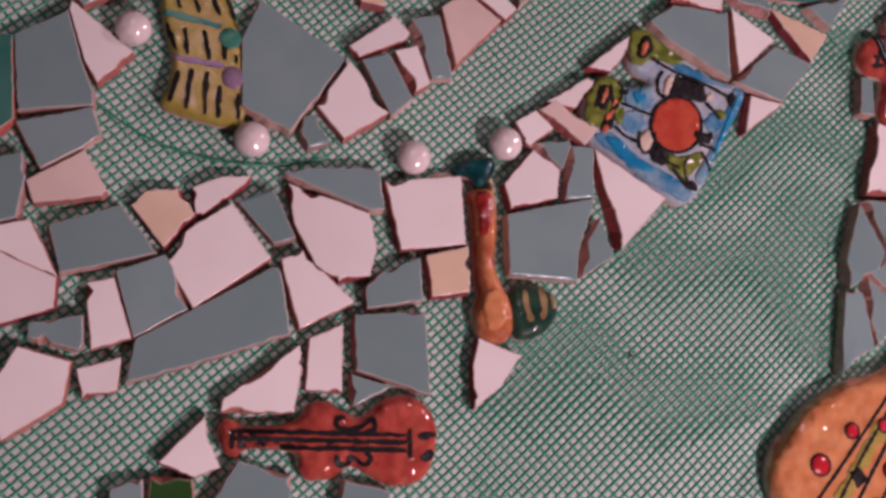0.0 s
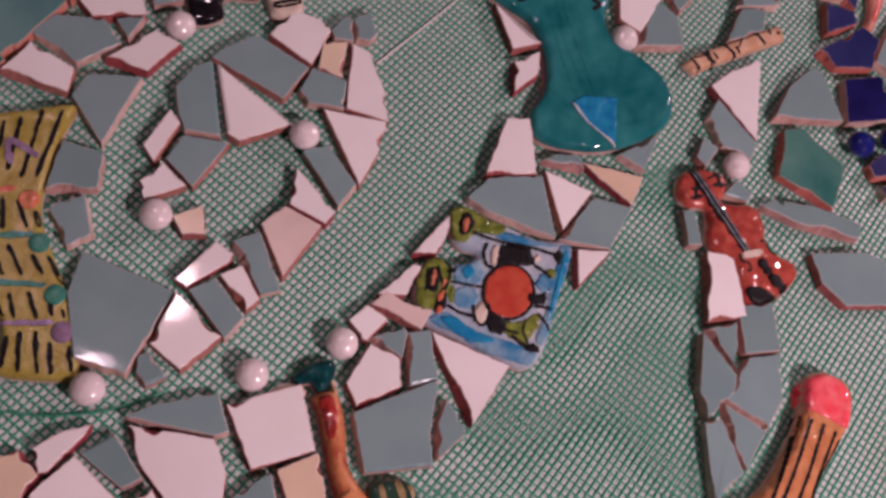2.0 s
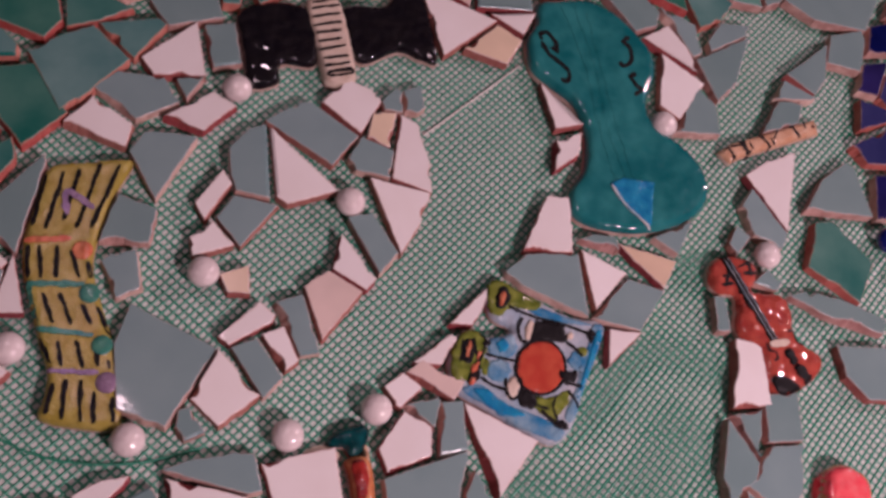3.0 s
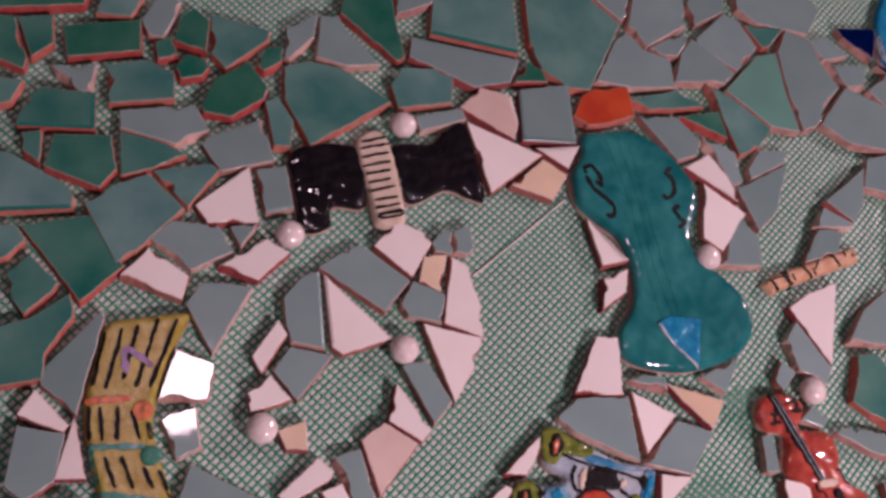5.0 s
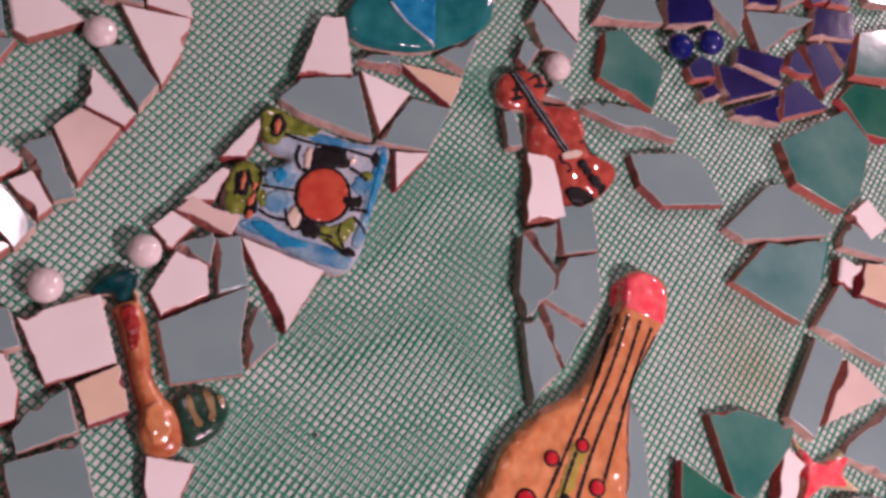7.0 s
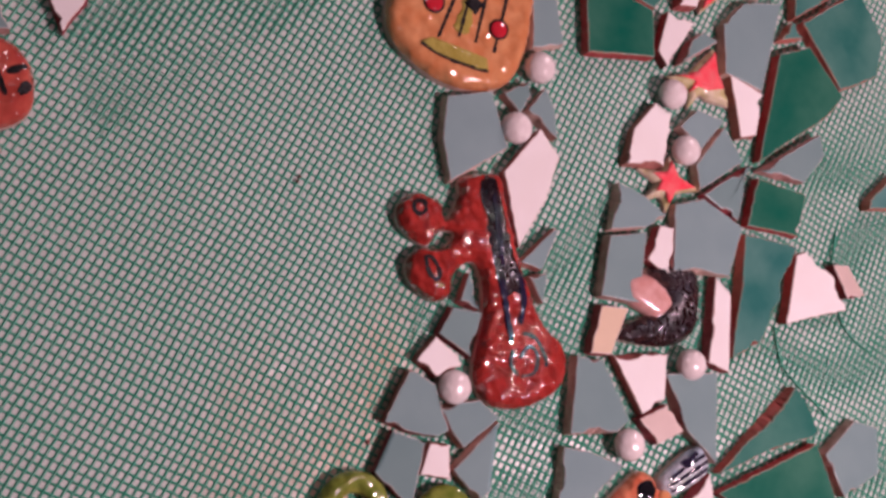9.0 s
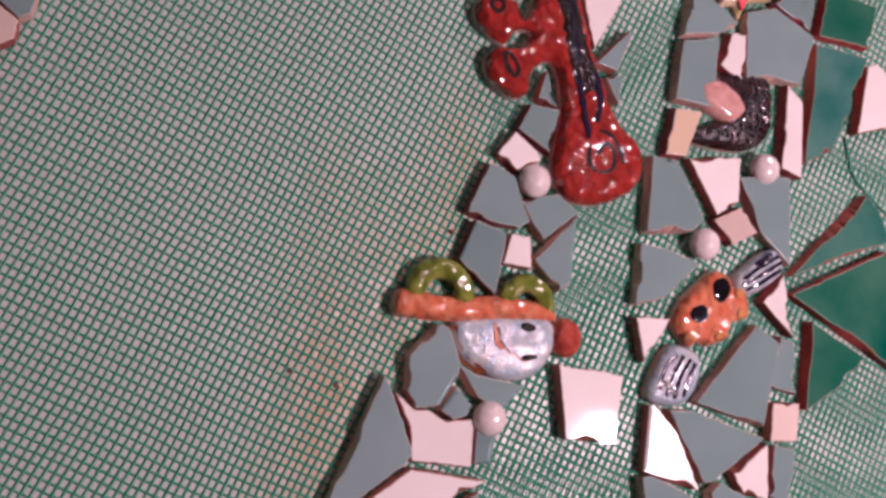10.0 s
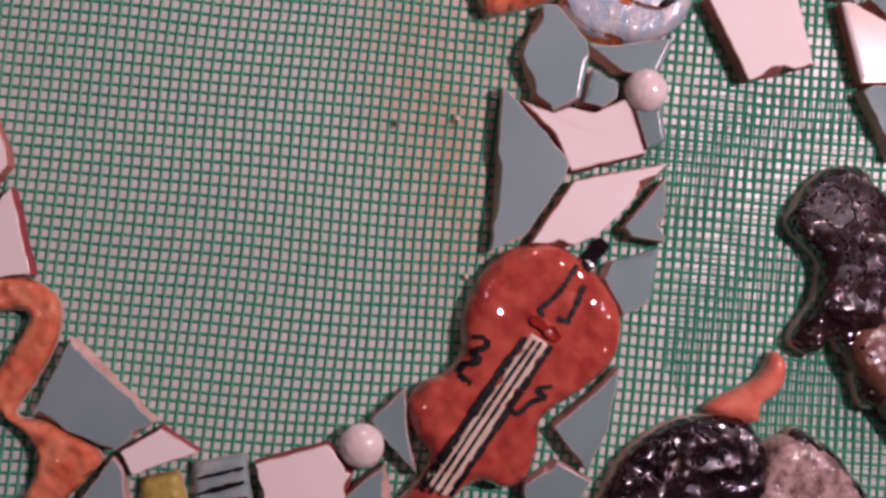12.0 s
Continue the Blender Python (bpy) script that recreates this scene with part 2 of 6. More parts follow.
class Relief:
    """The height of a hand-shaped piece over its plan."""

    def __init__(self, loops, height, round_mm, lump=0.35, base=-1.6):
        self.loops, self.height, self.round, self.lump, self.base = loops, height, round_mm, lump, base

    def at(self, P):
        P = np.asarray(P, float).reshape(-1, 2)
        z = np.full(len(P), self.base)
        for L in self.loops:
            d = np.where(is_inside(P, L), edge_distance(P, L), 0)
            s = np.clip(d / self.round, 0, 1)
            z = np.maximum(z, self.base + self.height * (0.45 + 0.55 * np.sqrt(1 - (1 - s) ** 2)) * (d > 0))
        for i, (x, y) in enumerate(P):
            z[i] += self.lump * noise.noise((x * 0.11, y * 0.11, self.height))
        return z


def slab(name, loop, relief, mat, parent, label="", lift=0.0, skirt=None, step=2.2, lean=1.0):
    """A solid piece over the outline: top follows the relief, sides go down to the base (or by skirt)."""
    from mathutils.geometry import delaunay_2d_cdt
    L = [Vector((q[0], q[1])) for q in loop]
    A = np.array([tuple(q) for q in L])
    lo, hi = A.min(0), A.max(0)
    gx, gy = np.meshgrid(np.arange(lo[0], hi[0], step), np.arange(lo[1], hi[1], step))
    G = np.stack([gx.ravel(), gy.ravel()], 1) + np.random.RandomState(len(L)).uniform(-0.3, 0.3, (gx.size, 2)) * step
    if len(G):
        G = G[is_inside(G, L)]
    if len(G):
        G = G[edge_distance(G, L) > step * 0.55]
    n = len(L)
    co, _, faces, orig, _, _ = delaunay_2d_cdt(L + [Vector(q) for q in G], [(i, (i + 1) % n) for i in range(n)], [], 1, 1e-5)
    P = np.array([tuple(q) for q in co])
    inner = P + 0.02 * (P.mean(0) - P) / (np.linalg.norm(P.mean(0) - P, axis=1, keepdims=True) + 1e-9)
    z = relief.at(P if skirt is not None else inner) + lift
    if skirt is None:
        rim = edge_distance(P, L) < 1e-3
        z[rim] = relief.base + relief.height * 0.45 + lift
    bm = bmesh.new()
    V = [bm.verts.new((x / 1000, y / 1000, h / 1000)) for (x, y), h in zip(P, z)]
    for f in faces:
        try:
            bm.faces.new([V[i] for i in f])
        except ValueError:
            pass
    bmesh.ops.recalc_face_normals(bm, faces=bm.faces)
    if sum(f.normal.z for f in bm.faces) < 0:
        bmesh.ops.reverse_faces(bm, faces=bm.faces)
    rims = [e for e in bm.edges if e.is_boundary]
    ext = bmesh.ops.extrude_edge_only(bm, edges=rims)
    bm.normal_update()
    for v in (g for g in ext["geom"] if isinstance(g, bmesh.types.BMVert)):
        v.co.z = relief.base / 1000 if skirt is None else v.co.z - skirt / 1000
    if skirt is None and lean:
        ctr = Vector((P[:, 0].mean() / 1000, P[:, 1].mean() / 1000, 0))
        feet = {}
        for v in (g for g in ext["geom"] if isinstance(g, bmesh.types.BMVert)):
            out = sum((f.normal for f in v.link_faces), Vector())
            feet[v] = Vector((out.x, out.y, 0)).normalized()
        sign = 1 if sum(o.dot(v.co - ctr) for v, o in feet.items()) > 0 else -1
        for v, o in feet.items():
            v.co += o * (sign * lean / 1000)
    if skirt is None:
        for f in (g for g in ext["geom"] if isinstance(g, bmesh.types.BMFace)):
            f.material_index = 1
    return part(name, bm, [mat, CLAYBODY] if skirt is None else mat, parent, label, True)


def stroke_loop(pts, width, taper=False):
    """The outline of a brush line."""
    p = [Vector(q) for q in pts]
    if len(p) > 2:
        q = []
        for i in range(len(p) - 1):
            a, b, c, d = p[max(i - 1, 0)], p[i], p[i + 1], p[min(i + 2, len(p) - 1)]
            k = max(3, int((c - b).length / 2.2))
            for j in range(k):
                s = j / k
                q.append(0.5 * (2 * b + (c - a) * s + (2 * a - 5 * b + 4 * c - d) * s * s + (3 * b - a - 3 * c + d) * s**3))
        p = q + [p[-1]]
    else:
        k = max(2, int((p[1] - p[0]).length / 2.2))
        p = [p[0].lerp(p[1], i / k) for i in range(k + 1)]
    left, right = [], []
    for i, v in enumerate(p):
        d = (p[min(i + 1, len(p) - 1)] - p[max(i - 1, 0)])
        d = d.normalized() if d.length else Vector((1, 0))
        nrm = Vector((-d.y, d.x))
        v = v + nrm * (min(width, 2.5) * 0.28 * noise.noise((v.x * 0.22, v.y * 0.22, 8.1)))
        w = width / 2 * (0.9 + 0.55 * noise.noise((v.x * 0.35, v.y * 0.35, 3.3))) * (0.6 if i in (0, len(p) - 1) else 1)
        left.append(v + nrm * w), right.append(v - nrm * w)
    return left + right[::-1]


def stroke(name, flat, width, relief, mat, parent, label="", lift=0.55):
    """A raised brush line on a relief: a ribbon with its own thickness."""
    loop = stroke_loop(pairs(flat), width)
    n = len(loop)
    z = relief.at([tuple(q) for q in loop]) + lift
    bm = bmesh.new()
    top = [bm.verts.new((q.x / 1000, q.y / 1000, h / 1000)) for q, h in zip(loop, z)]
    low = [bm.verts.new((q.x / 1000, q.y / 1000, (h - 1.4) / 1000)) for q, h in zip(loop, z)]
    for i in range(n // 2 - 1):
        bm.faces.new((top[i], top[n - 1 - i], top[n - 2 - i], top[i + 1]))
    for i in range(n):
        bm.faces.new((top[i], top[(i + 1) % n], low[(i + 1) % n], low[i]))
    bmesh.ops.recalc_face_normals(bm, faces=bm.faces)
    return part(name, bm, mat, parent, label)


def dashes(name, flat, width, relief, mat, parent, label="", lift=0.5, dash=4.2):
    """A beaded brush line: dabs joined by thin necks."""
    loop = stroke_loop(pairs(flat), 0.02)
    n = len(loop)
    mid = [(loop[i] + loop[n - 1 - i]) / 2 for i in range(n // 2)]
    spots = [mid[0]]
    for a, b in zip(mid, mid[1:]):
        k = max(1, int((b - a).length / 0.5))
        spots += [a.lerp(b, (j + 1) / k) for j in range(k)]
    rnd, wide, left = random.Random(len(spots)), [], 0
    for _ in spots:
        if left <= 0:
            left = max(3, int(rnd.uniform(0.6, 1.4) * dash / 0.5))
            heavy = rnd.uniform(0.8, 1.3)
            wide.append(0.3)
        else:
            wide.append(heavy)
        left -= 1
    bm = bmesh.new()
    a, b = [], []
    for i, q in enumerate(spots):
        d = (spots[min(i + 1, len(spots) - 1)] - spots[max(i - 1, 0)])
        d = d.normalized() if d.length else Vector((1, 0))
        h = width / 2 * wide[i]
        a.append(q + Vector((-d.y, d.x)) * h), b.append(q - Vector((-d.y, d.x)) * h)
    dab = a + b[::-1]
    z = relief.at([tuple(q) for q in dab]) + lift
    c = len(dab)
    top = [bm.verts.new((q.x / 1000, q.y / 1000, h / 1000)) for q, h in zip(dab, z)]
    low = [bm.verts.new((q.x / 1000, q.y / 1000, (h - 1.2) / 1000)) for q, h in zip(dab, z)]
    for j in range(c // 2 - 1):
        bm.faces.new((top[j], top[c - 1 - j], top[c - 2 - j], top[j + 1]))
    for j in range(c):
        bm.faces.new((top[j], top[(j + 1) % c], low[(j + 1) % c], low[j]))
    bmesh.ops.recalc_face_normals(bm, faces=bm.faces)
    return part(name, bm, mat, parent, label)


def disc(x, y, rx, ry=None, turn=0, n=18):
    ry = ry or rx
    c, s = math.cos(radians(turn)), math.sin(radians(turn))
    return [Vector((x + rx * math.cos(a) * c - ry * math.sin(a) * s, y + rx * math.cos(a) * s + ry * math.sin(a) * c))
            for a in (2 * math.pi * i / n for i in range(n))]


def patch(name, loop, relief, mat, parent, label="", lift=0.7):
    """A coloured field laid on a relief, a hair proud of it."""
    return slab(name, loop, relief, mat, parent, label, lift, 1.4, 1.8)


def dome(name, x, y, r, height, relief, mat, parent, label=""):
    """A pressed-on clay button."""
    bm = bmesh.new()
    bmesh.ops.create_uvsphere(bm, u_segments=16, v_segments=10, radius=r / 1000)
    z = float(relief.at([(x, y)])[0])
    for v in bm.verts:
        v.co = Vector((v.co.x + x / 1000, v.co.y + y / 1000, v.co.z * height / r + z / 1000))
    return part(name, bm, mat, parent, label, True)


# ---- room shell, table, paper ----
def box(name, lo, hi, mat, kind="structure", label=""):
    bm = bmesh.new()
    c, s = [(a + b) / 2 for a, b in zip(lo, hi)], [b - a for a, b in zip(lo, hi)]
    bmesh.ops.create_cube(bm, size=1, matrix=Matrix.Translation(c) @ Matrix.Diagonal((*s, 1)))
    ob = part(name, bm, mat)
    return tagged(ob, label, kind=kind)


box("floor", (-2.6, -2.8, -0.82), (3.2, 2.8, -0.76), WOOD)
box("ceiling", (-2.6, -2.8, 1.70), (3.2, 2.8, 1.76), CEILING)
box("wall_west", (-2.7, -2.8, -0.76), (-2.6, 2.8, 1.70), WALL)
box("wall_east", (3.2, -2.8, -0.76), (3.3, 2.8, 1.70), WALL)
box("wall_north", (-2.6, 2.8, -0.76), (3.2, 2.9, 1.70), WALL)
box("wall_south", (-2.6, -2.9, -0.76), (3.2, -2.8, 1.70), WALL)


def table():
    ob = thing("work_table", "large wooden work table under white paper", "table")
    bm = bmesh.new()
    bmesh.ops.create_cube(bm, size=1, matrix=Matrix.Translation((0.35, 0.05, -0.0237)) @ Matrix.Diagonal((1.7, 1.9, 0.04, 1)))
    part("tabletop", bm, WOOD, ob)
    for x in (-0.42, 1.12):
        for y in (-0.82, 0.92):
            bm = bmesh.new()
            bmesh.ops.create_cube(bm, size=1, matrix=Matrix.Translation((x, y, -0.4018)) @ Matrix.Diagonal((0.07, 0.07, 0.7164, 1)))
            part("leg", bm, WOOD, ob)


table()
bm = bmesh.new()
bmesh.ops.create_grid(bm, x_segments=60, y_segments=60, size=0.5, matrix=Matrix.Translation((0.35, 0.05, 0)) @ Matrix.Diagonal((1.6, 1.8, 1, 1)))
for v in bm.verts:
    v.co.z = -0.0026 + 0.00012 * noise.noise((v.co.x * 9, v.co.y * 9, 1))
bmesh.ops.solidify(bm, geom=bm.faces[:], thickness=0.0006)
tagged(part("backing_paper", bm, PAPER, None, "", True), "white paper sheet with rust-brown glue smears", kind="structure")

mosaic = thing("mosaic_panel", "unfinished broken-tile mosaic laid on green fibre mesh", "mosaic")


# ---- fibre mesh ----
def fibre_mesh(name, pitch_a, pitch_b, turn_a, turn_b, x0, x1, y0, y1, z, width, seed, keep=lambda q: True):
    """Two families of flat strands, each a thin bar that wavers a little."""
    verts, faces = [], []
    ctr = Vector(((x0 + x1) / 2, (y0 + y1) / 2))
    reach = math.hypot(x1 - x0, y1 - y0) / 2
    for turn, pitch, across, up in ((turn_a, pitch_a, width, 0.0), (turn_b, pitch_b, width, 0.22)):
        d = Vector((math.cos(radians(turn)), math.sin(radians(turn))))
        nrm = Vector((-d.y, d.x))
        for k in range(int(-reach / pitch), int(reach / pitch) + 1):
            run = []
            s = -reach
            while s <= reach:
                q = ctr + d * s + nrm * (k * pitch)
                if x0 <= q.x <= x1 and y0 <= q.y <= y1 and keep(q):
                    w = Vector((noise.noise((q.x * 0.012, q.y * 0.012, seed)), noise.noise((q.x * 0.012, q.y * 0.012, seed + 7)))) * 2.2
                    w += nrm * 0.22 * noise.noise((q.x * 0.12, q.y * 0.12, seed + k * 0.7))
                    run.append((q + w, across * (0.5 + 0.12 * noise.noise((q.x * 0.2, q.y * 0.2, k)))))
                s += 9.0
            if len(run) < 2:
                continue
            i0 = len(verts)
            for q, h in run:
                a, b = q + nrm * h, q - nrm * h
                verts += [(a.x, a.y, z + up), (q.x, q.y, z + up + 0.42), (b.x, b.y, z + up)]
            for j in range(len(run) - 1):
                o = i0 + 3 * j
                faces += [(o, o + 1, o + 4, o + 3), (o + 1, o + 2, o + 5, o + 4), (o + 2, o, o + 3, o + 5)]
    me = bpy.data.meshes.new(name)
    me.from_pydata([(x / 1000, y / 1000, h / 1000) for x, y, h in verts], [], faces)
    me.materials.append(STRAND)
    ob = new(name, me)
    ob.parent = mosaic
    return tagged(ob, "green fibre-glass net", kind="stuff")


fibre_mesh("fibre_mesh", 4.88, 4.12, -48.3, 40, -330, 1000, -640, 760, -2.38, 1.5, 1.0)
# a second sheet of net lies under the eastern part
fibre_mesh("fibre_mesh", 4.6, 4.3, -44.5, 43.0, 60, 1000, -640, -140, -2.52, 0.55, 4.0, lambda q: q.x > 372 + 0.571 * q.y)
# and another under the bare band between the tiles
fibre_mesh("fibre_mesh", 4.7, 4.25, -46.0, 42.2, 150, 430, -60, 270, -2.52, 0.34, 9.0, lambda q: q.y < 0.957 * q.x - 100 and q.y > 0.3 * q.x - 75)


def cord(flat, r, mat, label):
    """A loose thread lying over the net."""
    loop = stroke_loop(pairs(flat), 2 * r)
    n = len(loop)
    bm = bmesh.new()
    mid = [(loop[i] + loop[n - 1 - i]) / 2 for i in range(n // 2)]
    rows = []
    for i, q in enumerate(mid):
        d = (mid[min(i + 1, len(mid) - 1)] - mid[max(i - 1, 0)]).normalized()
        rows.append([bm.verts.new(((q.x - d.y * r * math.cos(a)) / 1000, (q.y + d.x * r * math.cos(a)) / 1000, (-1.65 + r + r * math.sin(a)) / 1000))
                     for a in (math.pi * 2 * k / 6 for k in range(6))])
    for a, b in zip(rows, rows[1:]):
        for k in range(6):
            bm.faces.new((a[k], a[(k + 1) % 6], b[(k + 1) % 6], b[k]))
    bmesh.ops.recalc_face_normals(bm, faces=bm.faces)
    return tagged(part("thread", bm, mat, None, "", True), label, "thread")


for flat in ((-43, 189.5, -24.5, 176, -5, 166.5, 17.5, 161, 46, 159.5, 75.5, 164.5), (575.5, -216, 560.5, -241.5, 556, -274.5, 568.5, -296), (504, -255.5, 500, -280, 511.5, -306.5, 519.5, -321)):
    cord(flat, 0.75, STRAND, "loose dark green thread lying on the mesh")
cord((309.5, 414.5, 275.5, 390.5, 231.5, 360), 0.7, PALETHREAD, "pale thread lying across the mesh")

# ---- tiles ----
TILES = 0
# middles of uncut tile edges, where the glaze rolls over in a smooth round
FACTORY = pairs((193, 100.5, 139, 210.5, 38, 137.5,
                 139, 213, 218.5, 147.5, 70.5, 170.5, 124, 346, 507.5, 215, 103.5, 413.5, 446.5, 237,
                 322.5, 479.5, 287, 480, 300.5, 457, -30.5, 472.5, -5.5, 485, -42.5, 415, 261, 538,
                 569, 76, 616.5, 88,
                 294, -231.5, 236.5, -224.5, 474, -216,
                 195, -297, 227.5, -317, 294, -374,
                 301.5, -251, 205, -354, 281.5, -425,
                 197.5, -293.5, 200.5, -339.5, 161.5, -376))


def tile(colour, *flat, tilt=None):
    """A broken tile: ragged, leaning sides of fired clay, chips along the rim, a glazed top; uncut edges stay straight and round."""
    global TILES
    TILES += 1
    rnd = random.Random(TILES)
    corners = [Vector(q) for q in pairs(flat)]
    mid = sum(corners, Vector((0, 0))) / len(corners)
    loop, lean, bare, uncut = [], [], [], []
    turns = [(corners[i] - corners[i - 1]).cross(corners[(i + 1) % len(corners)] - corners[i]) for i in range(len(corners))]
    convex = min(turns) > 0
    for i, a in enumerate(corners):
        b = corners[(i + 1) % len(corners)]
        length = (b - a).length
        k = max(3, int(length / 2.2))
        d = (b - a).normalized()
        nrm = Vector((-d.y, d.x))
        whole = any(abs((Vector(q) - a).dot(nrm)) < 6 and -1 < (Vector(q) - a).dot(d) < length + 1 and ((Vector(q) - (a + b) / 2).length < 0.3 * length + 3) for q in FACTORY)
        wave = 0.0 if whole else rnd.choice((0.25, 0.5, 0.9))
        slope = 0.0 if whole else rnd.uniform(0.0, 1.5)
        flake = 0.0 if whole or rnd.random() > 0.3 or not convex else min(rnd.uniform(1.2, 3.0), 0.1 * length)
        at, wide = rnd.uniform(0.1, 0.9), rnd.uniform(0.12, 0.35)
        for j in range(k):
            q = a.lerp(b, j / k)
            if j and not whole:
                q = q + nrm * (0.16 * rnd.uniform(-1, 1) + wave * noise.noise((q.x * 0.16, q.y * 0.16, TILES)))
            loop.append(q)
            lean.append(slope * (0.6 + 0.8 * abs(noise.noise((q.x * 0.2, q.y * 0.2, TILES + 0.5)))))
            bare.append(max(0.0, flake * (1 - ((j / k - at) / wide) ** 2)) * (0.8 + 0.5 * rnd.random()) if j else 0.0)
            uncut.append(whole)
    n = len(loop)

    def shifted(amounts):
        out = []
        for i, q in enumerate(loop):
            d = (loop[(i + 1) % n] - loop[i - 1]).normalized()
            out.append(q + Vector((-d.y, d.x)) * amounts[i])
        return out

    sx, sy = rnd.uniform(-0.012, 0.012), rnd.uniform(-0.012, 0.012)
    sx, sy = tilt or (sx, sy)
    thick = rnd.uniform(5.4, 6.2)
    bm = bmesh.new()

    def ring(pts, z, tilt):
        return [bm.verts.new((q.x / 1000, q.y / 1000, (h + tilt * ((q.x - mid.x) * sx + (q.y - mid.y) * sy)) / 1000)) for q, h in zip(pts, z)]

    r0 = ring(shifted([-v for v in lean]), [-1.65] * n, 0)
    r1 = ring(shifted(bare), [thick - 0.55 if u else thick + 0.15 - 0.25 * v for u, v in zip(uncut, bare)], 1)
    rm = ring(shifted([0.75 if u else v + 0.25 for u, v in zip(uncut, bare)]), [thick + 0.2 if u else thick + 0.45 for u in uncut], 1)
    r2 = ring(shifted([2.3 if u else v + 0.6 for u, v in zip(uncut, bare)]), [thick + 0.6] * n, 1)
    bm.faces.new(r2)
    bottom = bm.faces.new(r0[::-1])
    bottom.material_index = 1
    for i in range(n):
        j = (i + 1) % n
        bm.faces.new((r0[i], r0[j], r1[j], r1[i])).material_index = 1
        for lo, hi in ((r1, rm), (rm, r2)):
            rim = bm.faces.new((lo[i], lo[j], hi[j], hi[i]))
            rim.smooth, rim.material_index = True, 3 if uncut[i] else 2
    body = BODY[colour]
    if colour == "grey" and rnd.random() < 0.12:
        body = "red"
    return part(colour + "_tile", bm, [GLAZE[colour], BISQUE[body], RIM[RIM_OF.get(colour, colour)], ROLL.get(colour, ROLL["white"])], mosaic)


tile("green", -96, 160, -80, 175.5, -83, 219.5, -99.5, 221.5)
tile("grey", -78.5, 180, -43, 185, -43, 190.5, -49, 207, -53.5, 222, -57, 235, -82.5, 220)
tile("white", -57, 236, -52.5, 222.5, -48, 207.5, -41.5, 197, -24.5, 215, -55.5, 241)
tile("grey", -66.5, 150.5, -47.5, 162, -38.5, 169, -43, 183.5, -79.5, 174)
tile("salmon", -68.5, 132.5, -37.5, 137.5, -34.5, 140, -46, 161, -73, 144)
tile("grey", -98.5, 120, -76.5, 125, -73, 145, -75.5, 158.5, -100.5, 151)
tile("white", -93, 113.5, -69.5, 102, -56, 96.5, -70, 124.5, -93.5, 119)
tile("grey", -57, 106, -55, 98, -9.5, 109, -27.5, 133.5, -61.5, 122)
tile("peach", -6.5, 112, 8.5, 129.5, 0, 143.5, -16, 141, -23, 133.5)
tile("white", 8.5, 130, 12.5, 130, 24, 139, 33.5, 147, 36.5, 151.5, 22, 150.5, 6.5, 143.5)
tile("white", 4, 121, 2.5, 114, -4.5, 104, 8.5, 81.5, 47, 108, 27, 136.5)
tile("grey", 48.5, 115.5, 59.5, 119, 48, 145, 29.5, 137.5)
tile("grey", 82, 141.5, 98.5, 135, 106.5, 136, 104, 157, 94.5, 158.5, 66, 156.5, 54, 153)
tile("white", 58.5, 126.5, 70, 104.5, 82, 96.5, 98.5, 100, 102, 114.5, 98.5, 133.5, 55, 148)
tile("white", 115, 114, 151, 118, 149, 156, 107, 151.5)
tile("white", 177.5, 138.5, 204.5, 146, 207, 162.5, 192, 173.5, 174, 153)
tile("white", 187.5, 177.5, 190, 175.5, 204.5, 186.5, 194.5, 197, 182, 189.5)
tile("salmon", 223, 177.5, 231.5, 188, 207, 203.5, 196.5, 197)
tile("white", 218.5, 199.5, 230.5, 216, 227.5, 218.5, 201.5, 202.5)
tile("grey", 208.5, 162.5, 214.5, 176, 214, 181, 193.5, 177)
tile("grey", 209.5, 145.5, 227, 147, 228.5, 176.5, 215, 177)
tile("grey", 175, 101.5, 213.5, 99, 216, 117.5, 226, 143, 226, 146.5, 175, 135.5)
tile("grey", 222, 122.5, 217.5, 102, 235.5, 112, 237, 118, 229.5, 134.5)
tile("white", 241, 117.5, 271, 148, 228.5, 175.5)
tile("peach", 131.5, 89, 152.5, 92, 152, 117, 129, 111.5)
tile("grey", 106, 102.5, 96.5, 94.5, 96.5, 82.5, 126.5, 87, 125.5, 110)
tile("white", 52, 107.5, 53, 102, 61.5, 71.5, 90, 85.5, 63.5, 112.5)
tile("grey", 8.5, 81, -18.5, 66, -22.5, 44.5, 25, 58.5, 57, 69, 52, 101, 48.5, 103.5)
tile("white", -39, 60.5, -20.5, 66, -29.5, 96.5, -43, 93.5)
tile("grey", -19.5, 66.5, 6, 81.5, -2, 103, -6, 108.5, -29, 99.5)
tile("white", -90.5, 69.5, -57, 81, -56.5, 96, -82.5, 108, -93, 112)
tile("grey", -68, 66.5, -44.5, 60.5, -42.5, 63, -43.5, 77.5, -68, 73.5)
tile("white", -86, 39, -77.5, 18, -51, 35, -48, 55, -72.5, 62.5)
tile("white", -42, 37.5, -26, 41.5, -25, 57, -45.5, 51.5)
tile("white", 23, 30, 59, 29.5, 63, 52, 61.5, 63.5, 24, 37)
tile("white", 64.5, 40.5, 83, 39, 84, 74.5, 66.5, 67)
tile("grey", 90.5, 50.5, 129.5, 37.5, 127.5, 81.5, 90, 79)
tile("grey", 89, 32.5, 108.5, 42, 88, 48.5)
tile("white", 152.5, 52, 153, 30, 169, 43, 179.5, 58, 156.5, 67.5)
tile("white", -6, 6.5, 11.5, -1, 23.5, 3.5, 17, 16.5, 15.5, 28.5)
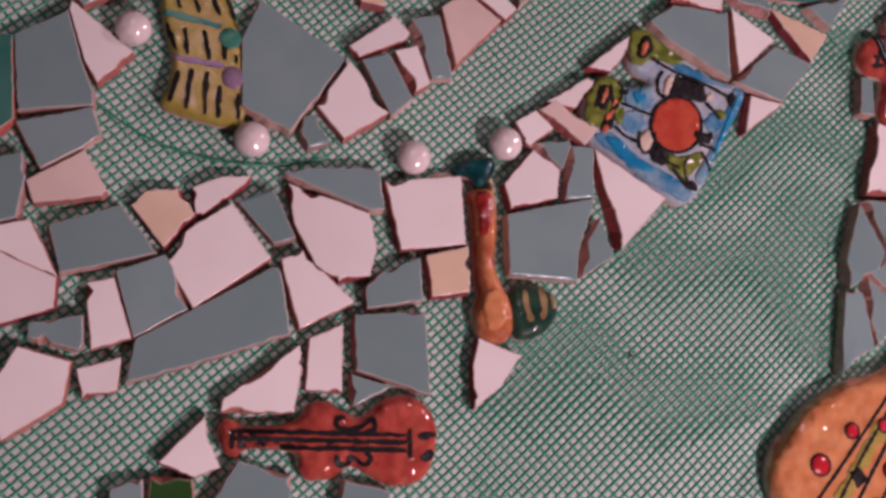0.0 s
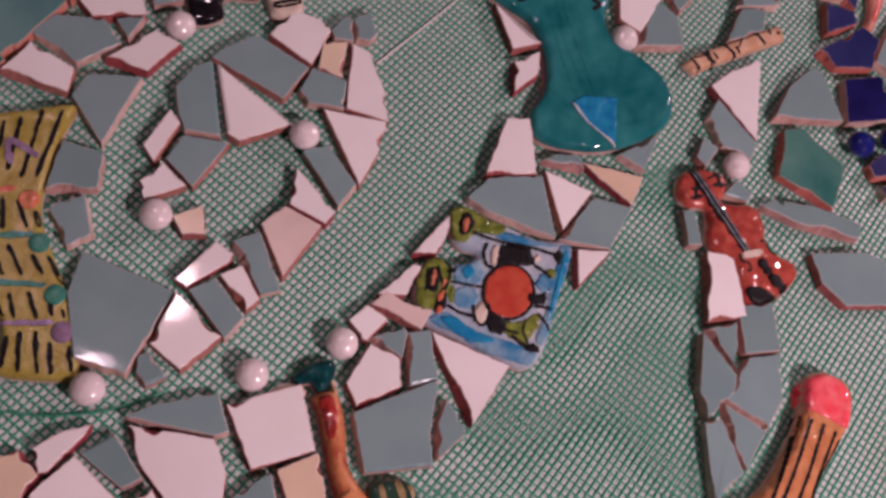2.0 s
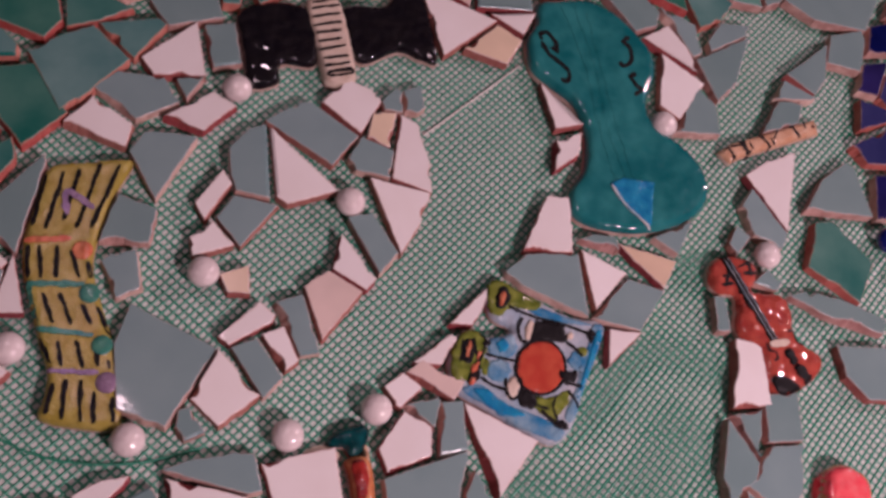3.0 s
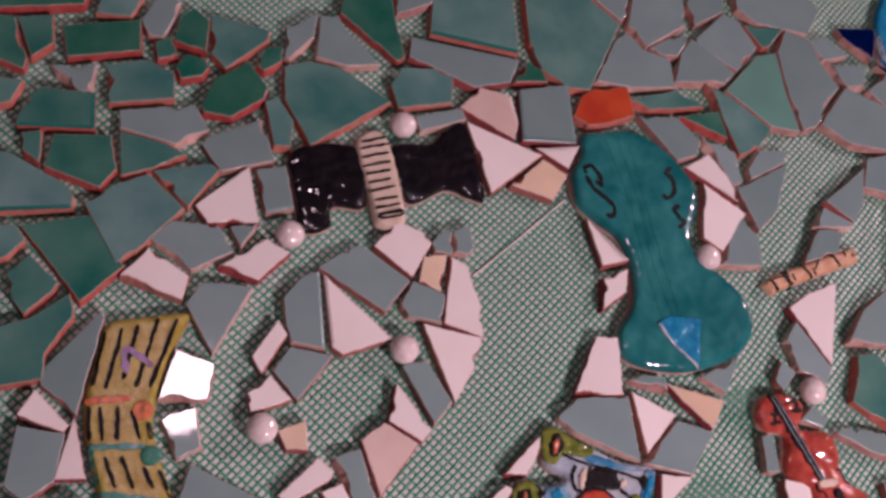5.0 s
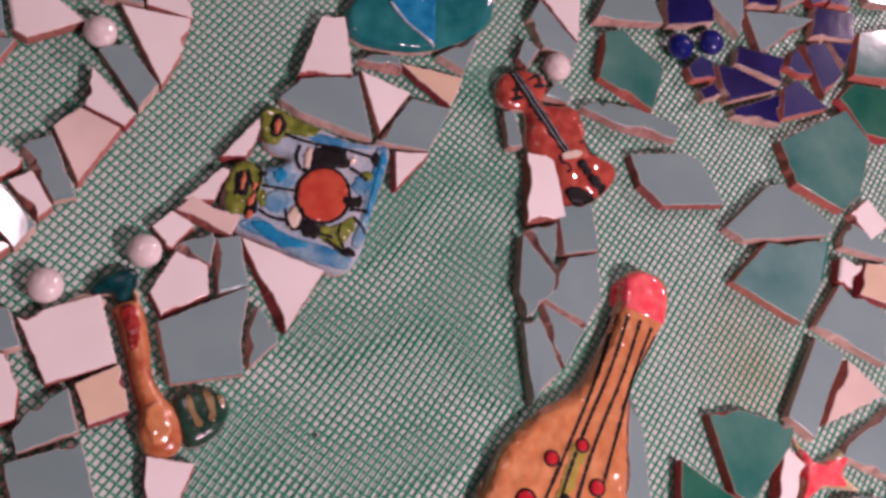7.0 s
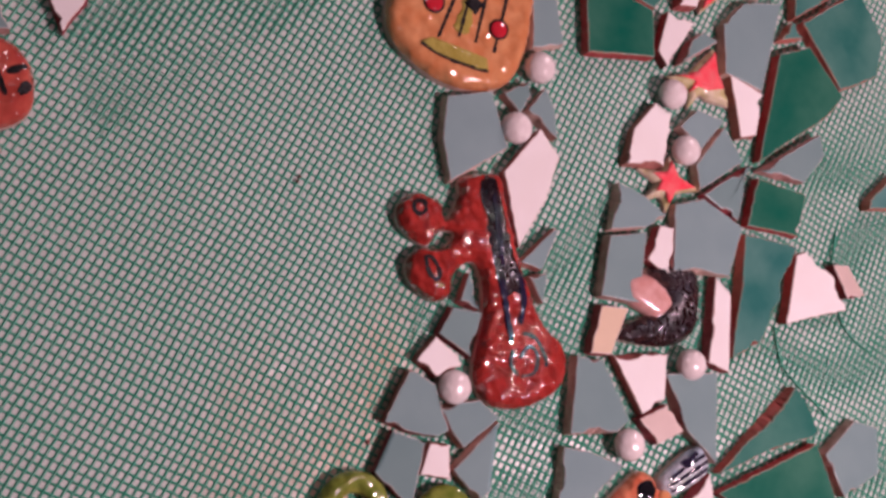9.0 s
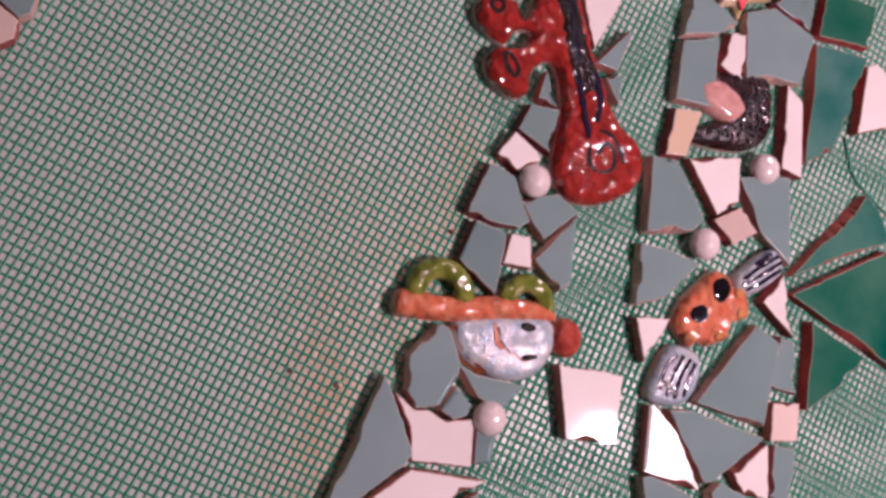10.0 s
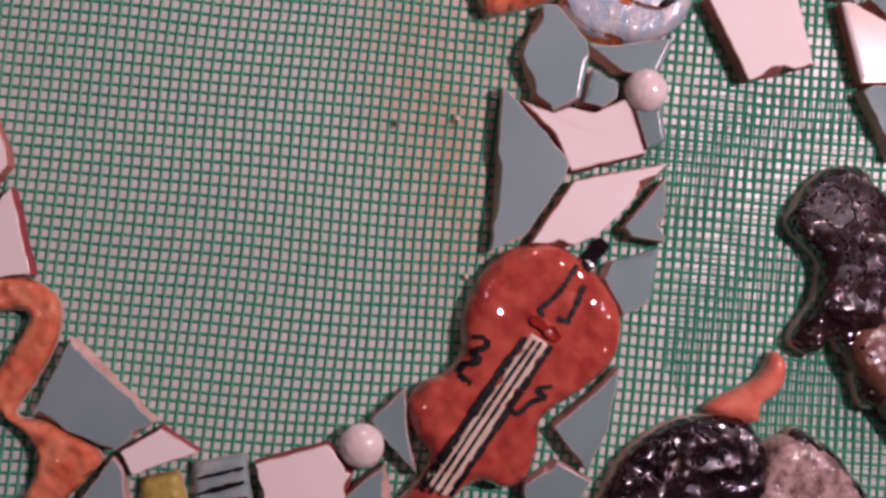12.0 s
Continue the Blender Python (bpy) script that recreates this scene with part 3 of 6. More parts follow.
tile("grey", 18.5, -16, 57.5, -17, 57.5, -1, 31.5, 6.5)
tile("grey", -28.5, -14, -12, -14.5, -13.5, -1, -27.5, -5)
tile("dark", -11, -14.5, 11.5, -15.5, 10, -2, -9.5, -0.5)
tile("grey", 81.5, -18, 107, -19, 107, -10.5, 84, -4.5)
tile("white", 242, 223.5, 249, 231.5, 260, 251, 227.5, 225.5)
tile("grey", 281, 245.5, 319, 224, 321, 267.5, 285, 268.5, 269, 257)
tile("white", 325, 228, 351.5, 251.5, 323.5, 270)
tile("peach", 376, 239.5, 389.5, 258, 349.5, 273.5)
tile("grey", 321.5, 222.5, 353, 211.5, 375, 237.5, 351.5, 247.5)
tile("white", 326, 191, 353, 210.5, 331.5, 214.5)
tile("grey", 30.5, 226, 31, 188.5, 56, 176, 87.5, 220.5, 40.5, 251, tilt=(-0.052, -0.064))
tile("white", 70.5, 191.5, 85, 174, 109.5, 190, 88.5, 219)
tile("grey", 62, 176.5, 66, 167.5, 77.5, 171.5, 70, 187, 64, 185.5)
tile("white", 59.5, 403.5, 92, 402, 89, 443.5, 52.5, 416.5)
tile("grey", 97, 409, 115.5, 412, 113, 443, 93.5, 440.5)
tile("grey", 47.5, 371.5, 74.5, 382.5, 69, 396, 66, 401, 38, 406, 23, 395)
tile("grey", 79, 385.5, 91, 402, 73.5, 400)
tile("white", 88, 362, 109.5, 380, 96.5, 390.5, 64.5, 373.5)
tile("white", 41, 352, 46, 367.5, 23, 388.5, 5, 370)
tile("grey", 57, 316, 78.5, 349, 84.5, 358, 67.5, 361.5, 52.5, 362.5, 43, 349)
tile("grey", 24, 290.5, 52, 287.5, 58, 309.5, 35.5, 320.5)
tile("grey", 32.5, 254, 46.5, 260, 45, 284, 30.5, 282, 25, 278)
tile("white", 85, 301.5, 103, 325, 98.5, 335.5, 80, 313)
tile("grey", 102.5, 331, 105, 320, 125.5, 314, 127.5, 366.5, 116, 363.5, 103, 350)
tile("white", 129.5, 315, 136, 309.5, 169, 317.5, 129.5, 364.5)
tile("grey", 105, 282.5, 130, 309.5, 104, 317, 92, 302.5)
tile("white", 76.5, 277.5, 101.5, 283.5, 90.5, 300, 75.5, 290)
tile("peach", 95.5, 253.5, 108.5, 252, 109, 270, 91.5, 265.5)
tile("white", 94, 221, 120, 233.5, 122.5, 237.5, 114, 247, 88, 227)
tile("grey", 111, 188, 123.5, 199, 110.5, 224.5, 95, 219.5)
tile("white", 125, 203, 133.5, 208.5, 126.5, 230.5, 113.5, 226.5)
tile("grey", 134.5, 211.5, 146, 212.5, 139.5, 250, 123, 246)
tile("grey", 166.5, 336, 186, 356.5, 158, 382.5, 150, 382.5, 127, 369.5)
tile("white", 183, 363.5, 188, 359, 204.5, 382.5, 199.5, 391, 182.5, 400.5, 165, 382.5)
tile("grey", 205.5, 376, 217.5, 373.5, 219.5, 388.5, 215.5, 393, 204.5, 382.5)
tile("grey", 220, 375.5, 228, 373.5, 233.5, 377.5, 233, 395, 221, 391)
tile("peach", 191.5, 355, 205.5, 347.5, 213.5, 373.5, 197.5, 374)
tile("grey", 181.5, 332, 203, 326, 208, 345, 188, 356, 177.5, 341)
tile("white", 204.5, 325.5, 229, 314, 231, 335.5, 226.5, 365.5, 215.5, 372.5)
tile("white", 203, 272.5, 219, 293.5, 228, 314, 190, 326.5)
tile("grey", 188, 260.5, 201.5, 273.5, 188, 302.5, 172.5, 299)
tile("white", 159.5, 265, 178.5, 250, 185.5, 257, 167.5, 288.5)
tile("salmon", 148.5, 220.5, 176, 249.5, 156.5, 264.5, 141, 255)
tile("white", 317.5, 268, 322.5, 307.5, 307, 309, 283.5, 271)
tile("white", 317, 328, 336.5, 339.5, 342, 356.5, 322.5, 351)
tile("white", 323.5, 360, 344.5, 363, 319, 396.5)
tile("grey", 350.5, 268.5, 350, 277.5, 334, 280.5, 324.5, 277.5)
tile("grey", 392.5, 263.5, 409, 287, 377.5, 276)
tile("grey", 448, 353, 450.5, 376, 440, 391, 413.5, 356)
tile("green", -45.5, 528, -31.5, 539, -31.5, 562, -53.5, 559)
tile("green", -78, 532, -50, 518.5, -48, 528, -56, 560, -78.5, 563)
tile("green", -23, 528, 24, 533, 25, 558.5, -26, 553)
tile("green", -78.5, 565.5, -11.5, 570, -5.5, 588, -79, 585.5)
tile("green", 18.5, 560.5, 33.5, 589.5, 3.5, 588.5, -4.5, 564)
tile("grey", 29, 547, 39, 543.5, 47.5, 561, 52, 575.5, 37, 577.5, 25, 558.5)
tile("green", 67, 531.5, 71, 558, 61.5, 569, 52, 561.5, 46, 541.5)
tile("green", 70, 531.5, 79, 519, 110, 542.5, 112, 550.5, 72, 564)
tile("green", 34.5, 526.5, 48, 529.5, 43, 545, 33.5, 540)
tile("green", 48.5, 511, 63, 513, 68, 520, 66.5, 527.5, 53.5, 530, 45.5, 520)
tile("green", 2, 492.5, 44, 495.5, 45, 515.5, 27.5, 526.5, 2, 522)
tile("grey", -16, 501, -9, 502, -5, 523, -33.5, 521.5)
tile("green", -54, 476.5, -7, 473, -6, 500, -38.5, 504.5, -45.5, 500, -54.5, 481)
tile("green", -77, 487.5, -57.5, 494.5, -50, 510, -77.5, 515)
tile("grey", 8.5, 474, 42.5, 461, 64.5, 471.5, 57, 491, 8.5, 487)
tile("green", 8, 439, 27.5, 443.5, 49, 453.5, 35.5, 462, 8, 471.5)
tile("green", -50.5, 458.5, -40.5, 448.5, -39, 473, -52, 471)
tile("green", -38, 446.5, -5.5, 430.5, 5.5, 443, 3, 468, -32, 470)
tile("green", -76, 416.5, -21.5, 417, -21, 426, -30.5, 437, -58.5, 457, -76.5, 459)
tile("green", 62, 484.5, 80, 480.5, 103, 495, 106.5, 504, 95, 524.5, 71, 511, 60.5, 488.5)
tile("grey", 70.5, 440.5, 106, 447, 100.5, 478.5, 65, 467, 59.5, 460.5)
tile("green", 106.5, 458.5, 117.5, 457.5, 121.5, 477, 112, 497.5, 103.5, 493)
tile("green", 105, 517.5, 118, 525.5, 119.5, 538, 107.5, 536.5, 100.5, 522.5)
tile("grey", 123, 527.5, 142.5, 546, 147, 565.5, 124, 554, 120, 529.5)
tile("green", 48, 415.5, 70, 441.5, 65, 446, 27.5, 442)
tile("green", 3, 378.5, 15, 385.5, 45.5, 414.5, 24.5, 439.5, 4.5, 432, -15, 420.5)
tile("green", -44, 394, -26.5, 367.5, -18.5, 354, 8, 376.5, -11, 412, -52, 406.5)
tile("green", -75.5, 381, -60, 385.5, -49, 396.5, -55, 407, -76, 408.5)
tile("green", -56, 358, -49.5, 348, -34.5, 361, -30.5, 367.5, -46.5, 387, -59, 377)
tile("green", -74, 304.5, -39.5, 307.5, -38, 323.5, -22, 345.5, -23.5, 360.5, -44, 347, -74.5, 338.5)
tile("grey", -21.5, 285, -4.5, 343.5, -5.5, 348.5, -38.5, 315, -41, 305.5)
tile("white", -28.5, 275.5, -25.5, 279.5, -44, 302, -53.5, 288)
tile("grey", -50, 238.5, -34, 247.5, -27.5, 274.5, -53.5, 281.5, -60, 248.5)
tile("white", -34, 249, -17, 248, -22.5, 285)
tile("green", 117, 493.5, 126.5, 470.5, 131, 458, 191, 491.5, 159.5, 519.5, 137, 526, 119, 521)
tile("grey", 163.5, 521.5, 187, 523, 161.5, 564.5, 149, 563.5, 142.5, 529.5)
tile("green", 201, 526, 207, 530, 204.5, 559.5, 204, 595, 174, 594, 163.5, 567.5)
tile("grey", 234.5, 578, 238.5, 591, 207, 584.5, 206, 567)
tile("green", 294.5, 533.5, 300.5, 598, 238.5, 596, 229, 551)
tile("grey", 210, 530, 255, 504, 284, 508.5, 294.5, 528.5, 214, 547.5)
tile("green", 196, 487, 236, 491, 240, 512, 227.5, 519.5, 203.5, 520.5, 193, 506.5)
tile("green", 313, 508.5, 310.5, 518.5, 300.5, 526, 286.5, 508.5)
tile("green", 305, 541, 310, 520, 329.5, 502.5, 345.5, 501.5, 383.5, 560.5, 350.5, 599.5, 310, 598.5)
tile("salmon", 278, 460, 283.5, 475, 282, 496.5, 259.5, 504, 241.5, 487.5)
tile("grey", 209.5, 468.5, 244.5, 477, 242.5, 486.5, 207, 480.5)
tile("white", 250, 437, 253, 418.5, 296, 447, 244, 475.5)
tile("grey", 283.5, 459, 324.5, 456, 328.5, 506, 288.5, 501.5)
tile("peach", 297.5, 411.5, 312.5, 431, 296.5, 444, 268.5, 424)
tile("white", 314, 435.5, 327, 454.5, 292.5, 453)
tile("red", 336.5, 471, 352.5, 472, 377, 479, 376, 503.5, 350.5, 503.5, 337.5, 496.5, 327, 479.5)
tile("grey", 381, 503.5, 416.5, 503.5, 418, 529.5, 398.5, 538, 388, 553.5, 377, 547, 352, 509.5)
tile("grey", 402, 541, 441.5, 561.5, 446, 597, 404, 596, 390.5, 560.5)
tile("grey", 385.5, 564, 392, 571, 401.5, 601, 355, 599.5)
tile("grey", 416.5, 532, 426.5, 532, 437, 545, 437.5, 556, 404, 539.5)
tile("grey", 461.5, 507, 471.5, 516.5, 457, 535, 443, 548, 429.5, 534.5, 418, 508.5)
tile("grey", 448, 540, 474, 518.5, 499, 540.5, 489, 567.5, 477.5, 573, 446.5, 549)
tile("grey", 449, 561.5, 478, 574.5, 483, 592.5, 461.5, 597.5, 447.5, 583.5)
tile("green", 503.5, 540.5, 509.5, 540.5, 528.5, 559, 492.5, 562.5)
tile("grey", 506, 564, 550.5, 554, 569.5, 578, 551, 606, 491.5, 604, 492.5, 579)
tile("pale_green", 489.5, 468, 513.5, 462.5, 512, 498.5, 515, 536, 496.5, 532.5, 459.5, 501)
tile("grey", 514.5, 498.5, 517.5, 464, 530, 467, 563, 503.5, 549, 549.5, 530.5, 557.5, 517, 537)
tile("green", 390, 484, 436, 486, 418, 501, 376, 493.5)
tile("green", 449, 458.5, 448, 482, 414.5, 477.5)
tile("green", 455.5, 443.5, 474, 449.5, 489, 465.5, 464.5, 492, 444, 506)
tile("grey", 402, 440, 420, 444.5, 425.5, 456.5, 411.5, 476, 379.5, 479)
tile("grey", 443, 417.5, 451.5, 422, 451.5, 446, 426.5, 461.5)
tile("grey", 459, 423, 492.5, 436.5, 498, 446, 474, 448, 459, 431.5)
tile("grey", 453.5, 380.5, 472.5, 395.5, 483.5, 416.5, 494.5, 435.5, 445, 415.5)
tile("white", 443, 404.5, 440.5, 425, 429.5, 445.5, 407, 435)
tile("white", 406.5, 378, 419, 366, 446, 395, 418, 421)
tile("grey", 555.5, 528.5, 581.5, 533, 566.5, 552.5, 549, 548.5)
tile("grey", 571, 503.5, 587, 503.5, 594.5, 523.5, 560.5, 527.5)
tile("grey", 556, 451.5, 599, 442, 621, 472.5, 569.5, 503.5, 535, 469.5)
tile("grey", 605, 479.5, 671, 493.5, 681.5, 516, 616, 517.5, 589.5, 500)
tile("grey", 555, 413.5, 582, 405, 595, 432, 596, 442.5, 566.5, 438)
tile("grey", 538, 415.5, 516.5, 403, 535, 384.5, 548, 397, 560.5, 430)
tile("grey", 530, 380.5, 536, 382.5, 513.5, 397.5, 500, 382)
tile("grey", 514.5, 361, 523, 378.5, 503, 380, 482, 353.5)
tile("white", 479.5, 275.5, 504.5, 337.5, 477.5, 330, 459, 320.5)
tile("grey", 453, 274.5, 471, 262.5, 479, 273.5, 461.5, 310, 449.5, 296.5)
tile("grey", 435.5, 260.5, 449.5, 273, 441.5, 282, 432, 269.5)
tile("grey", 551.5, 284, 548.5, 323.5, 543, 328, 519, 314.5, 499, 291.5)
tile("blue", 594.5, 422, 615.5, 422, 626, 450, 605.5, 447)
tile("blue", 574.5, 388.5, 590.5, 383.5, 609.5, 413.5, 587.5, 412)
tile("violet", 591, 382, 596, 373, 606, 389.5, 604, 402.5)
tile("violet", 565, 355, 593, 361, 595, 370.5, 574, 381)
tile("violet", 562, 326.5, 591, 323, 606, 346.5, 596.5, 357.5, 554, 342)
tile("blue", 554.5, 282, 594, 281.5, 598, 290, 595.5, 316.5, 565, 316.5)
tile("grey", 614.5, 309.5, 640, 349, 657.5, 382.5, 620, 357, 596, 328.5)
tile("white", 404.5, 156.5, 431.5, 156, 435.5, 197, 418, 202)
tile("green", 487.5, 249, 520, 220.5, 540, 249, 517.5, 282, 503.5, 281.5)
tile("violet", 560, 240, 578.5, 238, 581, 251, 573.5, 256.5, 558.5, 249)
tile("blue", 563, 223.5, 578.5, 225, 577, 235, 562, 231)
tile("blue", 599, 247.5, 633, 228.5, 642, 247.5, 607, 260.5)
tile("blue", 580.5, 219.5, 625.5, 223, 627.5, 225.5, 597, 245, 583.5, 248.5)
tile("blue", 583.5, 209, 618, 198, 627.5, 220, 583, 213.5)
tile("violet", 664.5, 205, 647.5, 229.5, 633, 224.5, 622, 201.5)
tile("violet", 651.5, 234, 664, 232.5, 657, 255, 642, 241.5)
tile("violet", 666, 214, 689.5, 229.5, 685, 255.5, 665, 257.5)
tile("blue", 675, 262.5, 712.5, 256, 723, 278, 688.5, 286.5)
tile("blue", 695, 235.5, 711, 253, 688.5, 256.5)
tile("violet", 687, 289, 702.5, 290, 711, 308.5, 684.5, 308.5)
tile("violet", 703.5, 287.5, 722.5, 283, 725, 300, 716.5, 316)
tile("violet", 687, 313, 713.5, 311, 721, 328, 691.5, 330)
tile("blue", 627.5, 292, 655, 289.5, 667, 317, 637, 321)
tile("grey", 612, 269, 622.5, 287.5, 635, 324.5, 596.5, 298)
tile("grey", 687.5, 296, 676.5, 316.5, 655, 287)
tile("grey", 624.5, 254, 682, 276, 654, 283.5, 624.5, 287.5)
tile("grey", 741, 286.5, 762, 282, 786, 331, 736, 329.5)
tile("green", 699.5, 228, 736.5, 219, 758, 262.5, 720.5, 261.5)
tile("green", 690.5, 181, 709, 174, 728, 213, 696.5, 221.5, 678.5, 212)
tile("green", 613.5, 153, 644.5, 128, 664, 136.5, 691.5, 174.5, 680, 201.5, 612.5, 185.5)
tile("grey", 556.5, 120.5, 623, 113, 633.5, 117, 602, 155, 590, 155, 545.5, 131.5)
tile("green", 577.5, 58.5, 606.5, 82.5, 624.5, 109, 573, 116, 536.5, 95)
tile("grey", 492.5, 170, 504, 153.5, 550, 147, 543.5, 180, 532.5, 187, 491.5, 191.5)
tile("grey", 490.5, 213, 530, 197, 535.5, 207, 507.5, 223, 479.5, 232, 467.5, 229)
tile("grey", 458, 233, 464, 239, 455, 248.5, 442.5, 240)
tile("grey", 407, 208.5, 416.5, 207, 418, 231.5, 410, 232)
tile("grey", 385.5, 115, 385.5, 98, 407.5, 110.5, 412.5, 120.5, 399, 150)
tile("grey", 414.5, 123.5, 423.5, 154, 403, 152)
tile("grey", 422.5, 133, 447, 131, 452, 162.5, 427.5, 163)
tile("grey", 402, 107, 423, 86, 438, 101, 447, 129, 424.5, 130)
tile("grey", 398, 77, 401, 64.5, 421, 84, 399.5, 105)
tile("grey", 373.5, 47.5, 398, 62.5, 394.5, 95.5, 383, 96)
tile("grey", 404.5, -43, 425, -46.5, 439, 15.5, 438, 40.5)
tile("white", 659, 103.5, 678.5, 111.5, 670, 133.5, 650, 124.5)
tile("grey", 632.5, 103.5, 667, 87.5, 672, 97.5, 647.5, 118.5, 636, 109.5)
tile("white", 618.5, 81, 627.5, 73.5, 643.5, 87, 627.5, 96)
tile("peach", 632.5, 68.5, 656.5, 56, 669.5, 83, 647, 88.5)
tile("grey", 632.5, 19, 650, 51, 619.5, 78, 588, 54.5)
tile("grey", 557.5, -14.5, 580, 11, 602.5, 31.5, 585, 47, 543, 3)
tile("salmon", 622.5, 0, 603.5, 28.5, 569.5, -8)
tile("green", 487.5, -32.5, 496, -41, 536.5, -15.5, 544.5, -4, 510.5, 14.5, 487.5, 16.5)
tile("green", 439.5, -55, 483.5, -70, 494.5, -42, 474.5, -23, 458.5, -5)
tile("white", 514.5, -43, 527, -47.5, 543.5, -28, 534, -13.5)
tile("grey", 574, -29.5, 606, -52, 626.5, -8.5, 581.5, -23.5)
tile("white", 488, -66.5, 490.5, -77, 502, -69.5, 520.5, -57, 505, -45)
tile("grey", 530.5, -93, 553, -111.5, 573.5, -85.5, 593.5, -60, 563, -54, 542.5, -62.5)
tile("grey", 533, -72.5, 525.5, -64, 515.5, -66.5, 501, -78.5)
tile("white", 462.5, -135.5, 481, -107.5, 473.5, -97, 451.5, -108, 438.5, -126)
tile("white", 524.5, -135, 536.5, -137, 552.5, -113.5, 533.5, -95)
tile("grey", 493, -133.5, 517, -121.5, 499.5, -109.5, 484, -116)
tile("grey", 520, -150, 515.5, -125.5, 485.5, -141.5, 481.5, -157)
tile("grey", 500.5, -183.5, 523.5, -153.5, 483, -160.5)
tile("grey", 443.5, -197, 480, -213, 502, -188.5, 482, -163, 461, -160)
tile("green", 599.5, -72.5, 644.5, -65, 655.5, -40.5, 619.5, -28)
tile("green", 615.5, -127.5, 650, -127.5, 666, -105, 661, -68.5, 604.5, -77.5)
tile("green", 600.5, -87, 597, -75, 583, -83.5)
tile("green", 532.5, -153.5, 595.5, -142, 614.5, -133, 602.5, -94, 577, -92.5)
tile("grey", 560, -176.5, 583, -165, 585.5, -151, 530, -159)
tile("green", 506.5, -188.5, 540.5, -207, 557.5, -184.5, 526.5, -163)
tile("green", 461, -260, 485.5, -258, 510, -239, 536.5, -213, 502.5, -193)
tile("white", 508.5, -255, 557, -263, 556, -240, 541.5, -218, 534, -218)
tile("salmon", 560.5, -256.5, 574.5, -259.5, 570, -237, 559, -233)
tile("green", 603.5, -208.5, 634, -218, 634.5, -194, 606, -203.5)
tile("grey", 436, -166.5, 452, -164.5, 443, -149, 428.5, -135.5, 412.5, -160)
tile("grey", 390.5, -194.5, 413, -207, 427.5, -181.5, 434.5, -169.5, 410, -163.5)
tile("white", 429, -185, 440.5, -199.5, 454.5, -173, 445.5, -169)
tile("peach", 371, -223, 383.5, -228.5, 404.5, -207.5, 389, -200)
tile("white", 444.5, -256.5, 455.5, -267.5, 477, -223, 470.5, -210.5)
tile("white", 389.5, -268, 407, -266, 419.5, -242, 385, -230)
tile("grey", 329.5, -78.5, 325, -102.5, 347, -98.5, 366.5, -95, 368.5, -61, 341, -56)
tile("grey", 381.5, -77.5, 392.5, -70, 394, -61.5, 376, -64)
tile("grey", 399, -99, 404, -82, 403, -68.5, 387.5, -77.5)
tile("white", 351, -151, 378.5, -130.5, 396, -109.5, 390.5, -90.5, 358.5, -107.5)
tile("grey", 360, -168, 377.5, -151, 378, -148, 349, -159.5)
tile("grey", 353, -186, 362.5, -171, 351, -169)
tile("grey", 314.5, -176, 316.5, -154.5, 305.5, -167.5)
tile("grey", 300, -198.5, 315, -178, 300, -169.5, 287, -180)
tile("white", 277.5, -201.5, 293.5, -201, 293.5, -196, 285, -181, 270, -189)
tile("grey", 413.5, -288, 425, -313.5, 447.5, -264.5, 413.5, -252)
tile("grey", 341, -260.5, 369.5, -271, 379.5, -268, 377, -229.5, 362, -221.5)
tile("salmon", 392, -288, 411.5, -287.5, 408, -269.5, 386.5, -270)
tile("grey", 317.5, -296.5, 336, -300.5, 366.5, -290.5, 349.5, -275, 335, -266)
tile("white", 309, -329, 335, -313, 314.5, -304)
tile("green", 503.5, -326.5, 503, -302.5, 498, -293.5, 425, -320)
tile("green", 475, -405, 493, -408.5, 498.5, -361.5, 499, -331.5, 419.5, -330.5)
tile("green", 400, -397.5, 428.5, -394, 453, -385, 426, -350.5)
tile("grey", 505, -369.5, 536, -367, 548, -340.5, 532.5, -329.5, 502, -340)
tile("white", 409.5, -354.5, 418.5, -317.5, 398, -327)
tile("grey", 397, -386, 408.5, -357, 402, -351, 380.5, -373)
tile("grey", 368, -394.5, 398.5, -354, 388, -338, 331.5, -363.5)
tile("salmon", 368.5, -404, 386, -411.5, 397, -392, 380, -384.5)
tile("grey", 252, -223, 265.5, -231.5, 273, -231, 274.5, -205, 267.5, -195, 263, -193, 241, -213)
tile("grey", 277.5, -243, 304, -236, 296.5, -222.5, 271.5, -217)
tile("white", 249.5, -246.5, 264.5, -255.5, 270.5, -238.5, 260.5, -233.5)
tile("grey", 238.5, -261, 258, -232.5, 244, -219, 226.5, -235.5)
tile("grey", 275.5, -273, 283.5, -272, 302.5, -238, 268, -251.5)
tile("grey", 173, -289.5, 173.5, -300, 187, -304, 202, -293.5, 206, -287.5, 207, -268, 202.5, -264, 180.5, -273.5)
tile("grey", 208, -308.5, 217.5, -320.5, 236, -313.5, 213.5, -298, 205, -289.5)
tile("grey", 190.5, -314, 198.5, -315, 203, -311, 199, -298.5, 186, -306.5)
tile("white", 167.5, -308, 161.5, -324.5, 190.5, -341, 202, -318.5, 187, -313.5, 180, -304, 173, -301, 166.5, -287.5)
tile("grey", 112, -325.5, 127.5, -331, 158, -324.5, 163.5, -320.5, 165, -290, 164.5, -277.5)
tile("white", 140, -348.5, 149.5, -352.5, 167, -352.5, 194.5, -351, 159.5, -328.5, 127, -335)
tile("grey", 192.5, -340.5, 201.5, -344, 210, -331.5, 200.5, -324.5)
tile("grey", 161, -363, 170, -375, 189.5, -355.5, 161.5, -358)
